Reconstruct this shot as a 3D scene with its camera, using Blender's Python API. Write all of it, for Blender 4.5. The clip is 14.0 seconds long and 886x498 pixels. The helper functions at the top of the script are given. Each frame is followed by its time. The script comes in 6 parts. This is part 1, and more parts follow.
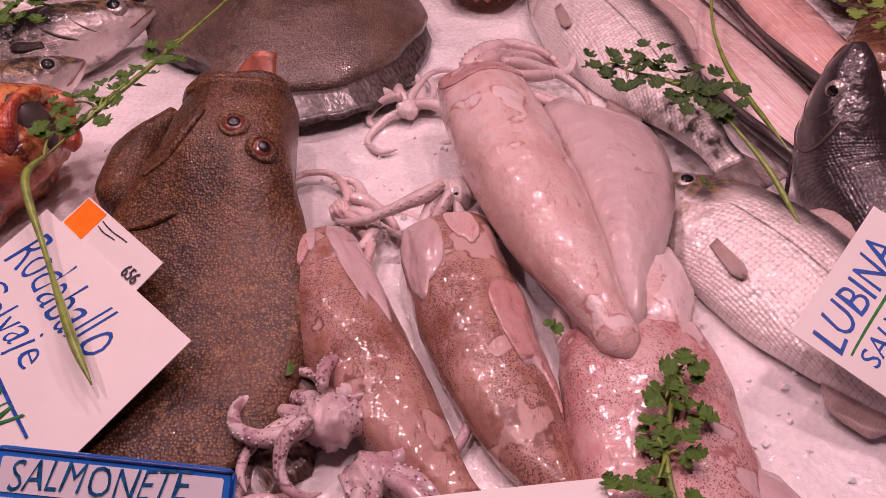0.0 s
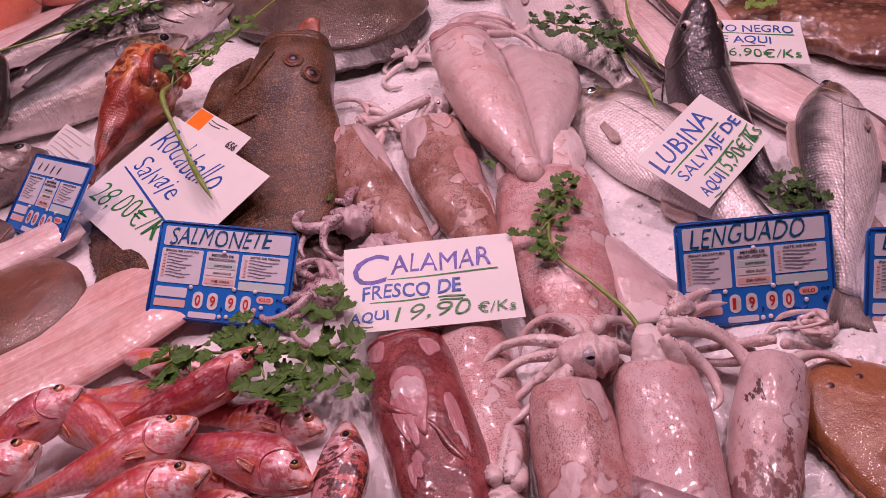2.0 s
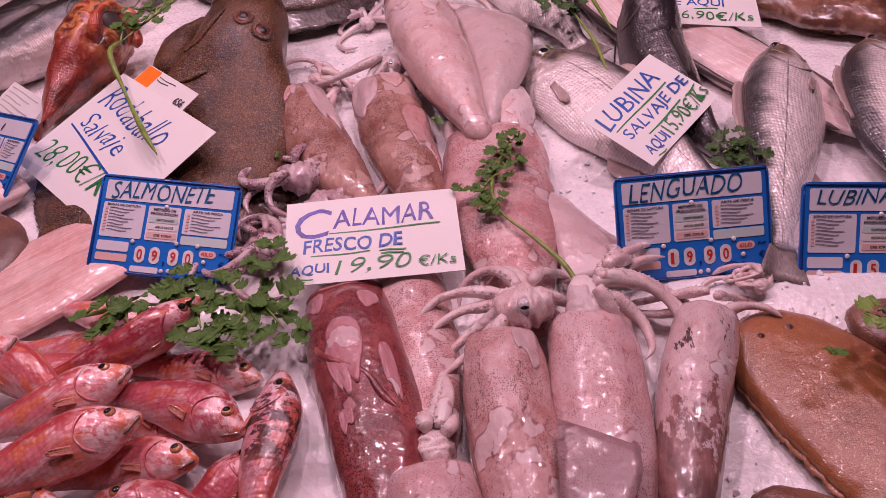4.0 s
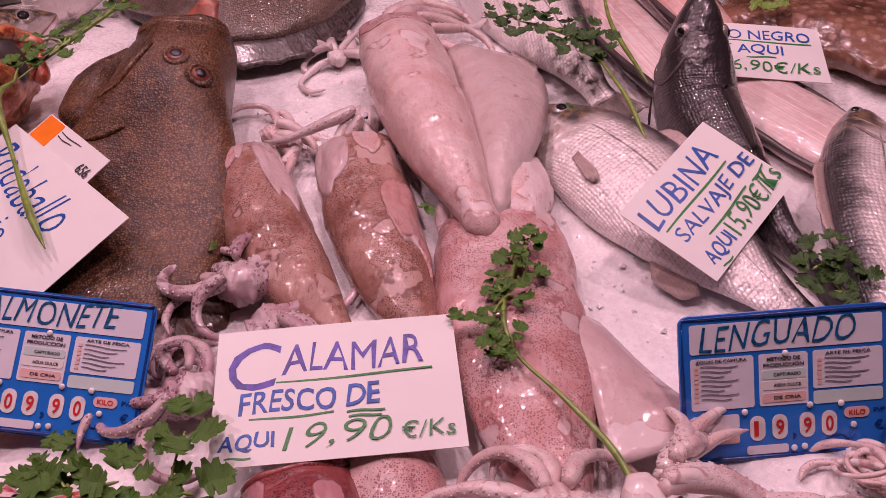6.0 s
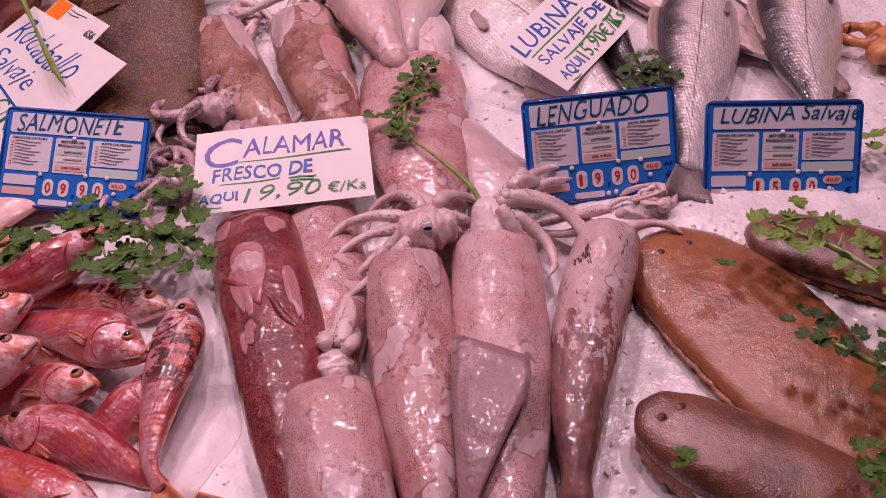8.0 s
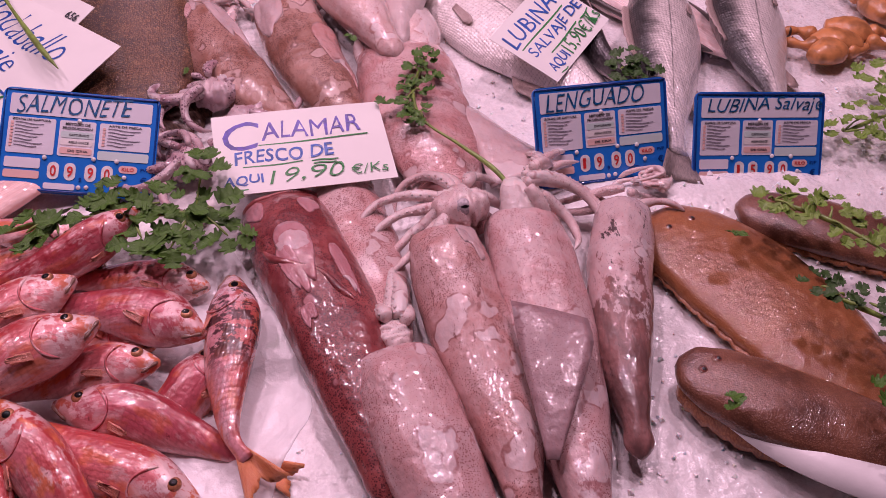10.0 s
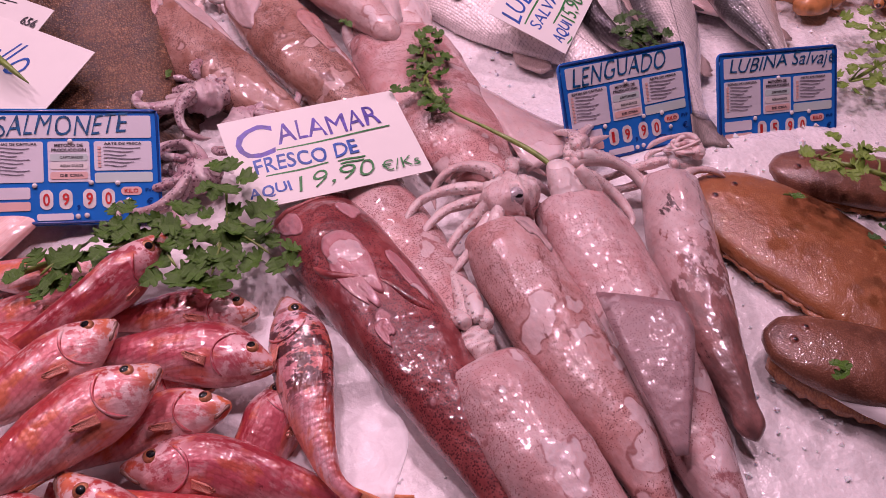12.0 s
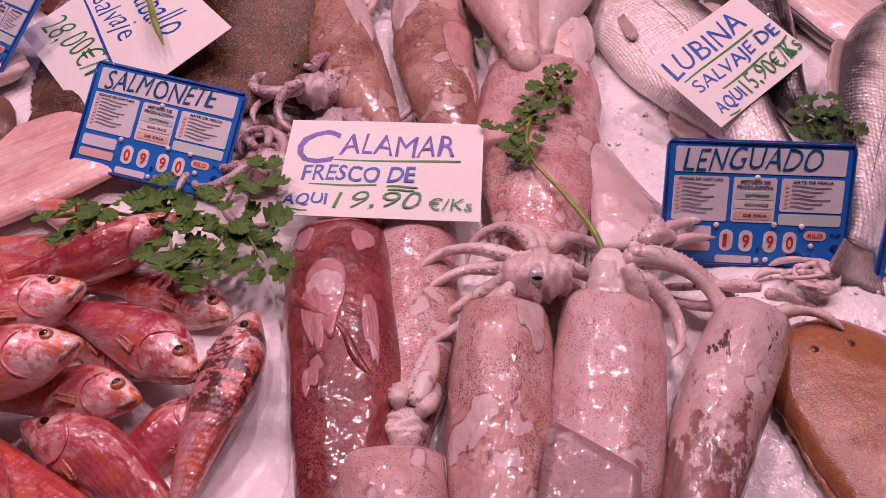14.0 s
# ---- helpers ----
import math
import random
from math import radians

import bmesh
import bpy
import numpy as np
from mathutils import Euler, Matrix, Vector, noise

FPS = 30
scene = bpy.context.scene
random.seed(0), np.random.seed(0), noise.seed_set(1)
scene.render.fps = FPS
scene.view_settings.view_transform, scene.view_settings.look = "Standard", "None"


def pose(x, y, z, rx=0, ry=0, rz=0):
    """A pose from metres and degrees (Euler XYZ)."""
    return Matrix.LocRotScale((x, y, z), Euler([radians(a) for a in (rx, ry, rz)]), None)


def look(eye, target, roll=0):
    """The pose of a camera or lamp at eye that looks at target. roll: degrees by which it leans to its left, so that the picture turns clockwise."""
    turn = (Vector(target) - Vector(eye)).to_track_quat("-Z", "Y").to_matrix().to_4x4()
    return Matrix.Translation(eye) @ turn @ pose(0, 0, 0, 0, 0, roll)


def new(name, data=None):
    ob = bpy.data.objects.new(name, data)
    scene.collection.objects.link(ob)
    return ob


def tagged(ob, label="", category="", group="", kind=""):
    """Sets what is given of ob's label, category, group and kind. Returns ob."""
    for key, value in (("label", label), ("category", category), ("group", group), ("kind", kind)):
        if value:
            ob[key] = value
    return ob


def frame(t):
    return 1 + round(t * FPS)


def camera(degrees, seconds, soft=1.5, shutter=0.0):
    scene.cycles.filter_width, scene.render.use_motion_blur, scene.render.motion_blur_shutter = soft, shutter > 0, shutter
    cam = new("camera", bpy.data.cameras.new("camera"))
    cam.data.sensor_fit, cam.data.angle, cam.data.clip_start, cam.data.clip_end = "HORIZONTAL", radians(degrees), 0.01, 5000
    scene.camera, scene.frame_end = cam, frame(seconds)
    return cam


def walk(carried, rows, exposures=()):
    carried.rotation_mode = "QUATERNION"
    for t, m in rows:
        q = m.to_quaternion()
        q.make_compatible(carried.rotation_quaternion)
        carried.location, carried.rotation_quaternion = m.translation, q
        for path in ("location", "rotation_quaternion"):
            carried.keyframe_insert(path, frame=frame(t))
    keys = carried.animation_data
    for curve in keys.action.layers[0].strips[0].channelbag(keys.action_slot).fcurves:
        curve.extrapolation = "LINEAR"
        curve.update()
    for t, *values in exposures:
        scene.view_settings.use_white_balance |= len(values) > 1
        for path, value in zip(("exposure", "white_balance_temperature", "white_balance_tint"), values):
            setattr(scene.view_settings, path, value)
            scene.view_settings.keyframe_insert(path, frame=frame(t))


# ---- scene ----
cam = camera(56.4, 14.0, soft=0.55)
METRES, EYE, TILT, LEAN, TURN = 1.7, 0.40, -43.0, 3.0, 0.0
ROWS = [
    (0.0, 0.0, 0.0, 0.0, 0.0, 0.0, -0.0),
    (0.5, 0.0231, -0.0749, -0.0373, 1.33, 1.5, 0.5),
    (1.0, 0.032, -0.1541, -0.0728, 2.97, 2.99, 0.23),
    (1.5, 0.0325, -0.1791, -0.0857, 3.65, 3.78, -0.01),
    (2.0, 0.0331, -0.167, -0.0892, 2.99, 2.53, 0.67),
    (2.5, 0.0387, -0.1522, -0.0975, 1.91, 0.96, 1.02),
    (5.0, 0.053, -0.1756, -0.1017, 1.69, 1.86, -0.63),
    (5.5, 0.0328, -0.1214, -0.0505, 0.92, 2.46, -1.47),
    (6.0, 0.0395, -0.0585, -0.0462, -0.48, 0.94, -0.56),
    (6.5, 0.0383, -0.0408, -0.0287, -2.89, -0.47, 1.27),
    (7.0, 0.0428, -0.0445, -0.0303, -5.06, -1.56, 3.32),
    (7.5, 0.0507, -0.0799, -0.0621, -3.88, -2.23, 3.42),
    (8.0, 0.0781, -0.1672, -0.1142, -0.36, -2.18, 1.56),
    (8.5, 0.082, -0.1996, -0.1171, 1.75, -2.1, -0.21),
    (11.0, -0.0573, -0.1666, -0.1265, -17.49, -3.71, 5.5),
    (11.5, -0.0651, -0.1605, -0.1234, -18.04, -4.53, 6.97),
    (12.0, -0.0528, -0.1433, -0.1075, -17.34, -4.89, 7.6),
    (12.5, -0.0297, -0.1434, -0.1038, -13.27, -5.04, 5.38),
    (13.0, 0.0145, -0.1379, -0.0924, -3.81, -4.82, -0.22),
    (13.5, 0.0524, -0.1402, -0.1052, 5.02, -4.88, -5.5),
    (14.0, 0.0679, -0.1165, -0.0908, 6.05, -4.49, -6.98),
]
walk(cam, [(t, pose(0, 0, EYE, TILT, LEAN, TURN) @ pose(METRES * x, METRES * y, METRES * z, 90 + pitch, roll, yaw)) for t, x, y, z, yaw, pitch, roll in ROWS],
     exposures=((0.0, -0.08, 7200, 10), (1.5, 0.0, 6650, 10), (5.0, -0.03, 6450, 10), (7.0, -0.12, 7050, 10), (8.5, 0.07, 6350, 10), (11.0, 0.06, 6150, 10), (12.5, 0.08, 6400, 10), (14.0, 0.04, 6750, 10)))

# ---- light: pinkish food lamps hung in a row over the counter ----
world = bpy.data.worlds.new("hall")
scene.world = world
world.use_nodes = True
world.node_tree.nodes["Background"].inputs[0].default_value = (1.0, 0.70, 0.82, 1)
world.node_tree.nodes["Background"].inputs[1].default_value = 0.02
LAMP = (1.0, 0.63, 0.77)
for lx, ly in ((-0.70, 0.40), (-0.20, 0.25), (0.32, 0.25), (0.66, 0.58), (-0.45, 1.00), (0.05, 0.98)):
    lamp = bpy.data.lights.new("food_lamp", "AREA")
    lamp.shape, lamp.size, lamp.energy, lamp.color = "DISK", 0.07, 3.95, LAMP
    lamp_ob = new("food_lamp", lamp)
    lamp_ob.matrix_world = look((lx, ly, 1.2), (lx * 0.5, 0.25, 0))


# ---- materials ----
class Nodes:
    """Small helper round one material's node tree."""

    def __init__(self, name):
        self.m = bpy.data.materials.new(name)
        self.m.use_nodes = True
        self.t = self.m.node_tree
        self.b = self.t.nodes["Principled BSDF"]

    def n(self, kind, **props):
        node = self.t.nodes.new(kind)
        for key, value in props.items():
            if key == "op":
                node.operation = value
            elif key == "feature":
                node.feature = value
            elif key == "dims":
                if kind == "ShaderNodeTexVoronoi":
                    node.voronoi_dimensions = value
                else:
                    node.noise_dimensions = value
            elif key == "uv":
                node.uv_map = value
        return node

    def link(self, a, b):
        self.t.links.new(a, b)

    def put(self, socket, value):
        if isinstance(value, bpy.types.NodeSocket):
            self.link(value, socket)
        elif isinstance(value, tuple) and len(value) == 3:
            socket.default_value = (*value, 1) if socket.type == "RGBA" else value
        else:
            socket.default_value = value

    def coords(self, stretch=(1, 1, 1)):
        """Metres on the object, shifted by the object's own random number."""
        tc = self.n("ShaderNodeTexCoord")
        info = self.n("ShaderNodeObjectInfo")
        shift = self.n("ShaderNodeVectorMath", op="MULTIPLY")
        self.link(info.outputs["Random"], shift.inputs[0])
        shift.inputs[1].default_value = (3.1, 5.7, 2.3)
        add = self.n("ShaderNodeVectorMath", op="ADD")
        self.link(tc.outputs["Object"], add.inputs[0])
        self.link(shift.outputs[0], add.inputs[1])
        mul = self.n("ShaderNodeVectorMath", op="MULTIPLY")
        self.link(add.outputs[0], mul.inputs[0])
        mul.inputs[1].default_value = stretch
        return mul.outputs[0]

    def uv(self, name, stretch=(1, 1, 1)):
        node = self.n("ShaderNodeUVMap", uv=name)
        mul = self.n("ShaderNodeVectorMath", op="MULTIPLY")
        self.link(node.outputs[0], mul.inputs[0])
        mul.inputs[1].default_value = stretch
        return mul.outputs[0]

    def noise(self, vec, scale, detail=3.0, rough=0.55):
        node = self.n("ShaderNodeTexNoise")
        self.link(vec, node.inputs["Vector"])
        node.inputs["Scale"].default_value, node.inputs["Detail"].default_value, node.inputs["Roughness"].default_value = scale, detail, rough
        return node.outputs["Fac"]

    def voronoi(self, vec, scale, random=1.0, feature="F1", dims="3D", out="Distance"):
        node = self.n("ShaderNodeTexVoronoi", feature=feature, dims=dims)
        self.link(vec, node.inputs["Vector"])
        node.inputs["Scale"].default_value, node.inputs["Randomness"].default_value = scale, random
        return node.outputs[out]

    def math(self, op, a, b=0.0, c=None):
        node = self.n("ShaderNodeMath", op=op)
        self.put(node.inputs[0], a)
        self.put(node.inputs[1], b)
        if c is not None:
            self.put(node.inputs[2], c)
        return node.outputs[0]

    def step(self, value, lo, hi, to0=0.0, to1=1.0):
        node = self.n("ShaderNodeMapRange")
        node.interpolation_type = "SMOOTHSTEP"
        for i, v in enumerate((value, lo, hi, to0, to1)):
            self.put(node.inputs[i], v)
        return node.outputs[0]

    def mix(self, fac, a, b):
        node = self.n("ShaderNodeMix")
        node.data_type = "RGBA"
        self.put(node.inputs[0], fac)
        self.put(node.inputs[6], a)
        self.put(node.inputs[7], b)
        return node.outputs[2]

    def axis(self, vec, i):
        node = self.n("ShaderNodeSeparateXYZ")
        self.link(vec, node.inputs[0])
        return node.outputs[i]

    def bump(self, height, strength, distance, under=None):
        node = self.n("ShaderNodeBump")
        node.inputs["Strength"].default_value, node.inputs["Distance"].default_value = strength, distance
        self.link(height, node.inputs["Height"])
        if under is not None:
            self.link(under, node.inputs["Normal"])
        return node.outputs[0]

    def done(self, color, rough=0.4, metal=0.0, normal=None, coat=0.0, coat_rough=0.08, sss=0.0, radius=(1.0, 0.4, 0.3), depth=0.004, spec=0.5):
        b = self.b
        self.put(b.inputs["Base Color"], color)
        self.put(b.inputs["Roughness"], rough)
        self.put(b.inputs["Metallic"], metal)
        b.inputs["Specular IOR Level"].default_value = spec
        b.inputs["Coat Weight"].default_value, b.inputs["Coat Roughness"].default_value = coat, coat_rough
        if sss:
            b.inputs["Subsurface Weight"].default_value, b.inputs["Subsurface Scale"].default_value = sss, depth
            b.inputs["Subsurface Radius"].default_value = radius
        if normal is not None:
            self.link(normal, b.inputs["Normal"])
            self.link(normal, b.inputs["Coat Normal"])
        return self.m


def wet_lumps(k, p, big=0.5, fine=0.16):
    """Uneven wet skin: soft lumps with fine wrinkles over them."""
    low = k.bump(k.noise(p, 55, 2), big, 0.007)
    mid = k.bump(k.noise(p, 150, 2, 0.5), fine, 0.0026, low)
    return k.bump(k.noise(p, 420, 1), fine, 0.0007, mid)


def squid_skin(name, base, blush, dot, dots=0.35, peel=0.0, peel_color=(0.78, 0.68, 0.66), cell=780, tip=None, gloss=0.9, streaks=0.6):
    """Pale wet skin with small pigment spots and lengthwise rubs; bare patches have torn reddish edges."""
    k = Nodes(name)
    p = k.coords()
    lengthwise = k.coords((1, 0.30, 1))
    color = k.mix(k.step(k.noise(p, 30, 4, 0.65), 0.42, 0.64), base, blush)
    color = k.mix(k.step(k.noise(p, 9, 2), 0.45, 0.7, 0.0, 0.40), color, blush)
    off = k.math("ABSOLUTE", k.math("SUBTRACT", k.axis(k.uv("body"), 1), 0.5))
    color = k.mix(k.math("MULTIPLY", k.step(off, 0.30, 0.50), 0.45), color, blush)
    smear = k.step(k.noise(lengthwise, 90, 5, 0.7), 0.48, 0.64, 0.0, 0.40)
    color = k.mix(smear, color, blush)
    spread = k.step(k.noise(p, 26, 3, 0.6), 0.34, 0.56, 0.10, dots + 0.06)
    near = k.voronoi(p, cell, 1.0)
    pick = k.step(k.axis(k.voronoi(p, cell, 1.0, out="Color"), 0), 0.10, 0.60, 0.25, 1.0)
    spot = k.math("MULTIPLY", k.step(k.math("SUBTRACT", spread, near), -0.05, 0.05), pick)
    color = k.mix(k.math("MULTIPLY", spot, 0.85), color, dot)
    field = k.noise(p, 24, 2.5, 0.55)
    at = 1 - peel if peel else 0.60
    rim = k.math("MULTIPLY", k.step(k.math("ABSOLUTE", k.math("SUBTRACT", field, at)), 0.004, 0.020, 1.0, 0.0), k.step(k.noise(p, 140, 3), 0.44, 0.54))
    color = k.mix(k.step(field, at, at + 0.012, 0.0, 0.85), color, k.mix(k.step(k.noise(p, 60, 2), 0.4, 0.7, 0.0, 0.5), peel_color, base))
    color = k.mix(k.math("MULTIPLY", rim, 0.85), color, tuple(0.6 * u + 0.4 * v for u, v in zip(dot, blush)))
    where = k.step(k.noise(p, 20, 2), 0.46, 0.56)
    scratch = k.math("MULTIPLY", k.step(k.noise(lengthwise, 170, 6, 0.8), 0.575, 0.625, 0.0, streaks), where)
    color = k.mix(scratch, color, dot)
    if tip:
        edge = k.math("ADD", k.axis(k.uv("body"), 0), k.math("MULTIPLY_ADD", k.noise(k.coords((1, 0.5, 1)), 70, 5, 0.75), 1.3, -0.65))
        dark = k.mix(k.step(k.noise(lengthwise, 90, 4, 0.6), 0.40, 0.62), tip, tuple(1.9 * v for v in tip))
        color = k.mix(k.step(edge, 0.46, 0.54, 0.0, 0.95), color, k.mix(k.math("MULTIPLY", spot, 0.7), dark, dot))
        blot = k.step(k.noise(lengthwise, 60, 5, 0.75), 0.625, 0.65, 0.0, 0.92)
        color = k.mix(blot, color, (0.040, 0.014, 0.017))
    low = k.bump(k.noise(p, 60, 2), 0.36, 0.0062)
    ridges = k.bump(k.noise(k.coords((1, 0.6, 1)), 190, 2, 0.5), 0.40, 0.0013, low)
    normal = k.bump(k.noise(p, 430, 1), 0.16, 0.0007, ridges)
    return k.done(color, k.step(k.noise(p, 70, 2), 0.35, 0.7, 0.32, 0.5), normal=normal, coat=gloss, coat_rough=0.045, sss=0.12)


def fish_skin(name, dorsal, side, belly, metal=0.35, scale=0.0042, mottle=None, mottle_at=0.6, back=0.72, rough=0.33, relief=0.5, gap=0.55, head=0.2, line=0.0, face=None, vary=0.0):
    """Dark back, shiny flank, pale belly; overlapping scales behind the head."""
    k = Nodes(name)
    p, m = k.coords(), k.uv("UVMap")
    b = k.uv("body")
    s, d = k.axis(b, 0), k.axis(b, 1)
    wav = k.math("ADD", d, k.math("MULTIPLY_ADD", k.noise(p, 40, 3), 0.22, -0.11))
    color = k.mix(k.step(wav, back - 0.14, back + 0.10), side, dorsal)
    color = k.mix(k.step(wav, 0.10, 0.30, 1.0, 0.0), color, belly)
    if mottle:
        color = k.mix(k.step(k.noise(p, 34, 4, 0.6), mottle_at - 0.02, mottle_at + 0.13), color, mottle)
    if vary:
        info = k.n("ShaderNodeObjectInfo")
        color = k.mix(k.math("MULTIPLY", info.outputs["Random"], vary), color, mottle)
    if face:
        fore = k.math("MULTIPLY", k.step(s, head - 0.10, head + 0.06, 1.0, 0.0), k.step(k.noise(p, 95, 4, 0.65), 0.42, 0.58))
        color = k.mix(fore, color, face)
    if line:
        crown = k.math("MULTIPLY", k.step(s, head - 0.04, head + 0.02, 1.0, 0.0), k.step(wav, 0.46, 0.60))
        color = k.mix(crown, color, k.mix(k.step(k.noise(p, 130, 4, 0.7), 0.42, 0.6), tuple(1.6 * v for v in dorsal), (0.26, 0.17, 0.09)))
    cells = k.voronoi(m, 1.0 / scale, 0.22, dims="2D")
    tone = k.voronoi(m, 1.0 / scale, 0.22, dims="2D", out="Color")
    onbody = k.step(s, head, head + 0.04)
    edge = k.math("MULTIPLY", k.step(cells, 0.44, 0.68), onbody)
    if line:
        thin = k.step(k.math("ABSOLUTE", k.math("SUBTRACT", d, line)), 0.004, 0.014, 0.7, 0.0)
        color = k.mix(k.math("MULTIPLY", thin, onbody), color, dorsal)
    shade = k.n("ShaderNodeMix")
    shade.data_type, shade.blend_type = "RGBA", "MULTIPLY"
    k.put(shade.inputs[0], k.math("MULTIPLY", edge, gap))
    k.put(shade.inputs[6], color)
    shade.inputs[7].default_value = (0.30, 0.26, 0.26, 1)
    color = shade.outputs[2]
    # Shine of single scales painted in: random flank cells get a paler colour.
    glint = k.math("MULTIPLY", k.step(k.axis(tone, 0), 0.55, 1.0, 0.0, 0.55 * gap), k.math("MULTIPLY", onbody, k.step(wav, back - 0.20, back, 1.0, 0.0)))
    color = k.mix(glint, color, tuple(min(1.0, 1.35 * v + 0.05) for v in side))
    normal = k.bump(k.math("MULTIPLY", k.math("SUBTRACT", 1.0, cells), onbody), relief, 0.0009, wet_lumps(k, p, 0.4, 0.4))
    return k.done(color, rough, metal, normal, coat=0.9, coat_rough=0.06)


def mullet_skin(name, back, flank, belly, silver, orange, scale=0.0040, scuff=0.0):
    """Rosy scaled skin: deep red back, pink flank with silver rubs, orange smears along the side and on the snout."""
    k = Nodes(name)
    p, m = k.coords(), k.uv("UVMap")
    b = k.uv("body")
    s, d = k.axis(b, 0), k.axis(b, 1)
    wav = k.math("ADD", d, k.math("MULTIPLY_ADD", k.noise(p, 46, 4, 0.6), 0.40, -0.20))
    color = k.mix(k.step(wav, 0.56, 0.86), flank, back)
    color = k.mix(k.step(wav, 0.08, 0.36, 1.0, 0.0), color, belly)
    along = k.uv("UVMap", (0.55, 1, 1))
    color = k.mix(k.step(k.noise(along, 60, 3, 0.6), 0.50, 0.62, 0.0, 0.7), color, orange)
    rub = k.math("MULTIPLY", k.step(k.noise(along, 130, 5, 0.7), 0.48, 0.60, 0.0, 0.6), k.step(k.noise(p, 34, 2), 0.44, 0.58))
    color = k.mix(rub, color, silver)
    info = k.n("ShaderNodeObjectInfo")
    color = k.mix(k.math("MULTIPLY", info.outputs["Random"], 0.25), color, back)
    snout = k.math("MULTIPLY", k.step(s, 0.02, 0.16, 1.0, 0.0), 0.8)
    color = k.mix(snout, color, orange)
    face = k.math("MULTIPLY", k.step(s, 0.16, 0.30, 1.0, 0.0), k.step(k.noise(p, 120, 4, 0.7), 0.44, 0.55, 0.0, 0.9))
    color = k.mix(face, color, silver)
    cells = k.voronoi(m, 1.0 / scale, 0.35, dims="2D")
    onbody = k.step(s, 0.24, 0.30)
    rimmed = k.math("MULTIPLY", k.step(cells, 0.40, 0.66, 0.0, 0.22), onbody)
    color = k.mix(rimmed, color, tuple(0.55 * v for v in back))
    color = k.mix(k.step(k.noise(p, 170, 4, 0.75), 0.63, 0.72, 0.0, 0.7), color, tuple(0.35 * v for v in back))
    if scuff:
        torn = k.step(k.noise(k.uv("UVMap", (1, 0.4, 1)), 75, 5, 0.75), 1 - scuff, 1 - scuff + 0.05, 0.0, 0.9)
        torn = k.math("MULTIPLY", torn, k.math("MULTIPLY", k.step(s, 0.45, 0.62, 1.0, 0.15), k.step(s, 0.05, 0.16)))
        color = k.mix(torn, color, (0.045, 0.014, 0.018))
    low = k.bump(k.noise(along, 190, 2), 0.4, 0.0012, k.bump(k.noise(p, 70, 2), 0.3, 0.005))
    normal = k.bump(k.math("MULTIPLY", k.math("SUBTRACT", 1.0, cells), onbody), 0.28, 0.0008, low)
    normal = k.bump(k.noise(p, 480, 1), 0.2, 0.0006, normal)
    return k.done(color, 0.36, 0.08, normal, coat=0.95, coat_rough=0.06)


def flat_skin(name, base, dark, light, bump_cell=520, relief=0.7, rough=0.4, speck=0.75, coat=0.9, spec=0.5):
    """Rough brown skin of a flatfish, knobbly and wet."""
    k = Nodes(name)
    p = k.coords()
    color = k.mix(k.step(k.noise(p, 22, 4, 0.65), 0.38, 0.66), base, dark)
    color = k.mix(k.step(k.noise(p, 130, 3, 0.7), 0.56, 0.74, 0.0, 0.6), color, light)
    color = k.mix(k.step(k.noise(p, 380, 2), 0.6, 0.75, 0.0, 0.5), color, dark)
    knobs = k.voronoi(p, bump_cell, 0.8)
    # Golden knob tops, painted brighter for wet sparkle; pits painted darker as shade.
    color = k.mix(k.step(knobs, 0.22, 0.42, speck, 0.0), color, light)
    color = k.mix(k.step(knobs, 0.55, 0.80, 0.0, 0.7 * relief), color, dark)
    low = k.bump(k.noise(p, 170, 3, 0.6), 0.40, 0.0013, k.bump(k.noise(p, 40, 2), 0.35, 0.006))
    normal = k.bump(k.math("SUBTRACT", 1.0, knobs), relief, 0.32 / bump_cell, low)
    normal = k.bump(k.noise(p, 1100, 1), 0.25, 0.0002, normal)
    return k.done(color, rough, 0.0, normal, coat=coat, coat_rough=0.07, spec=spec)


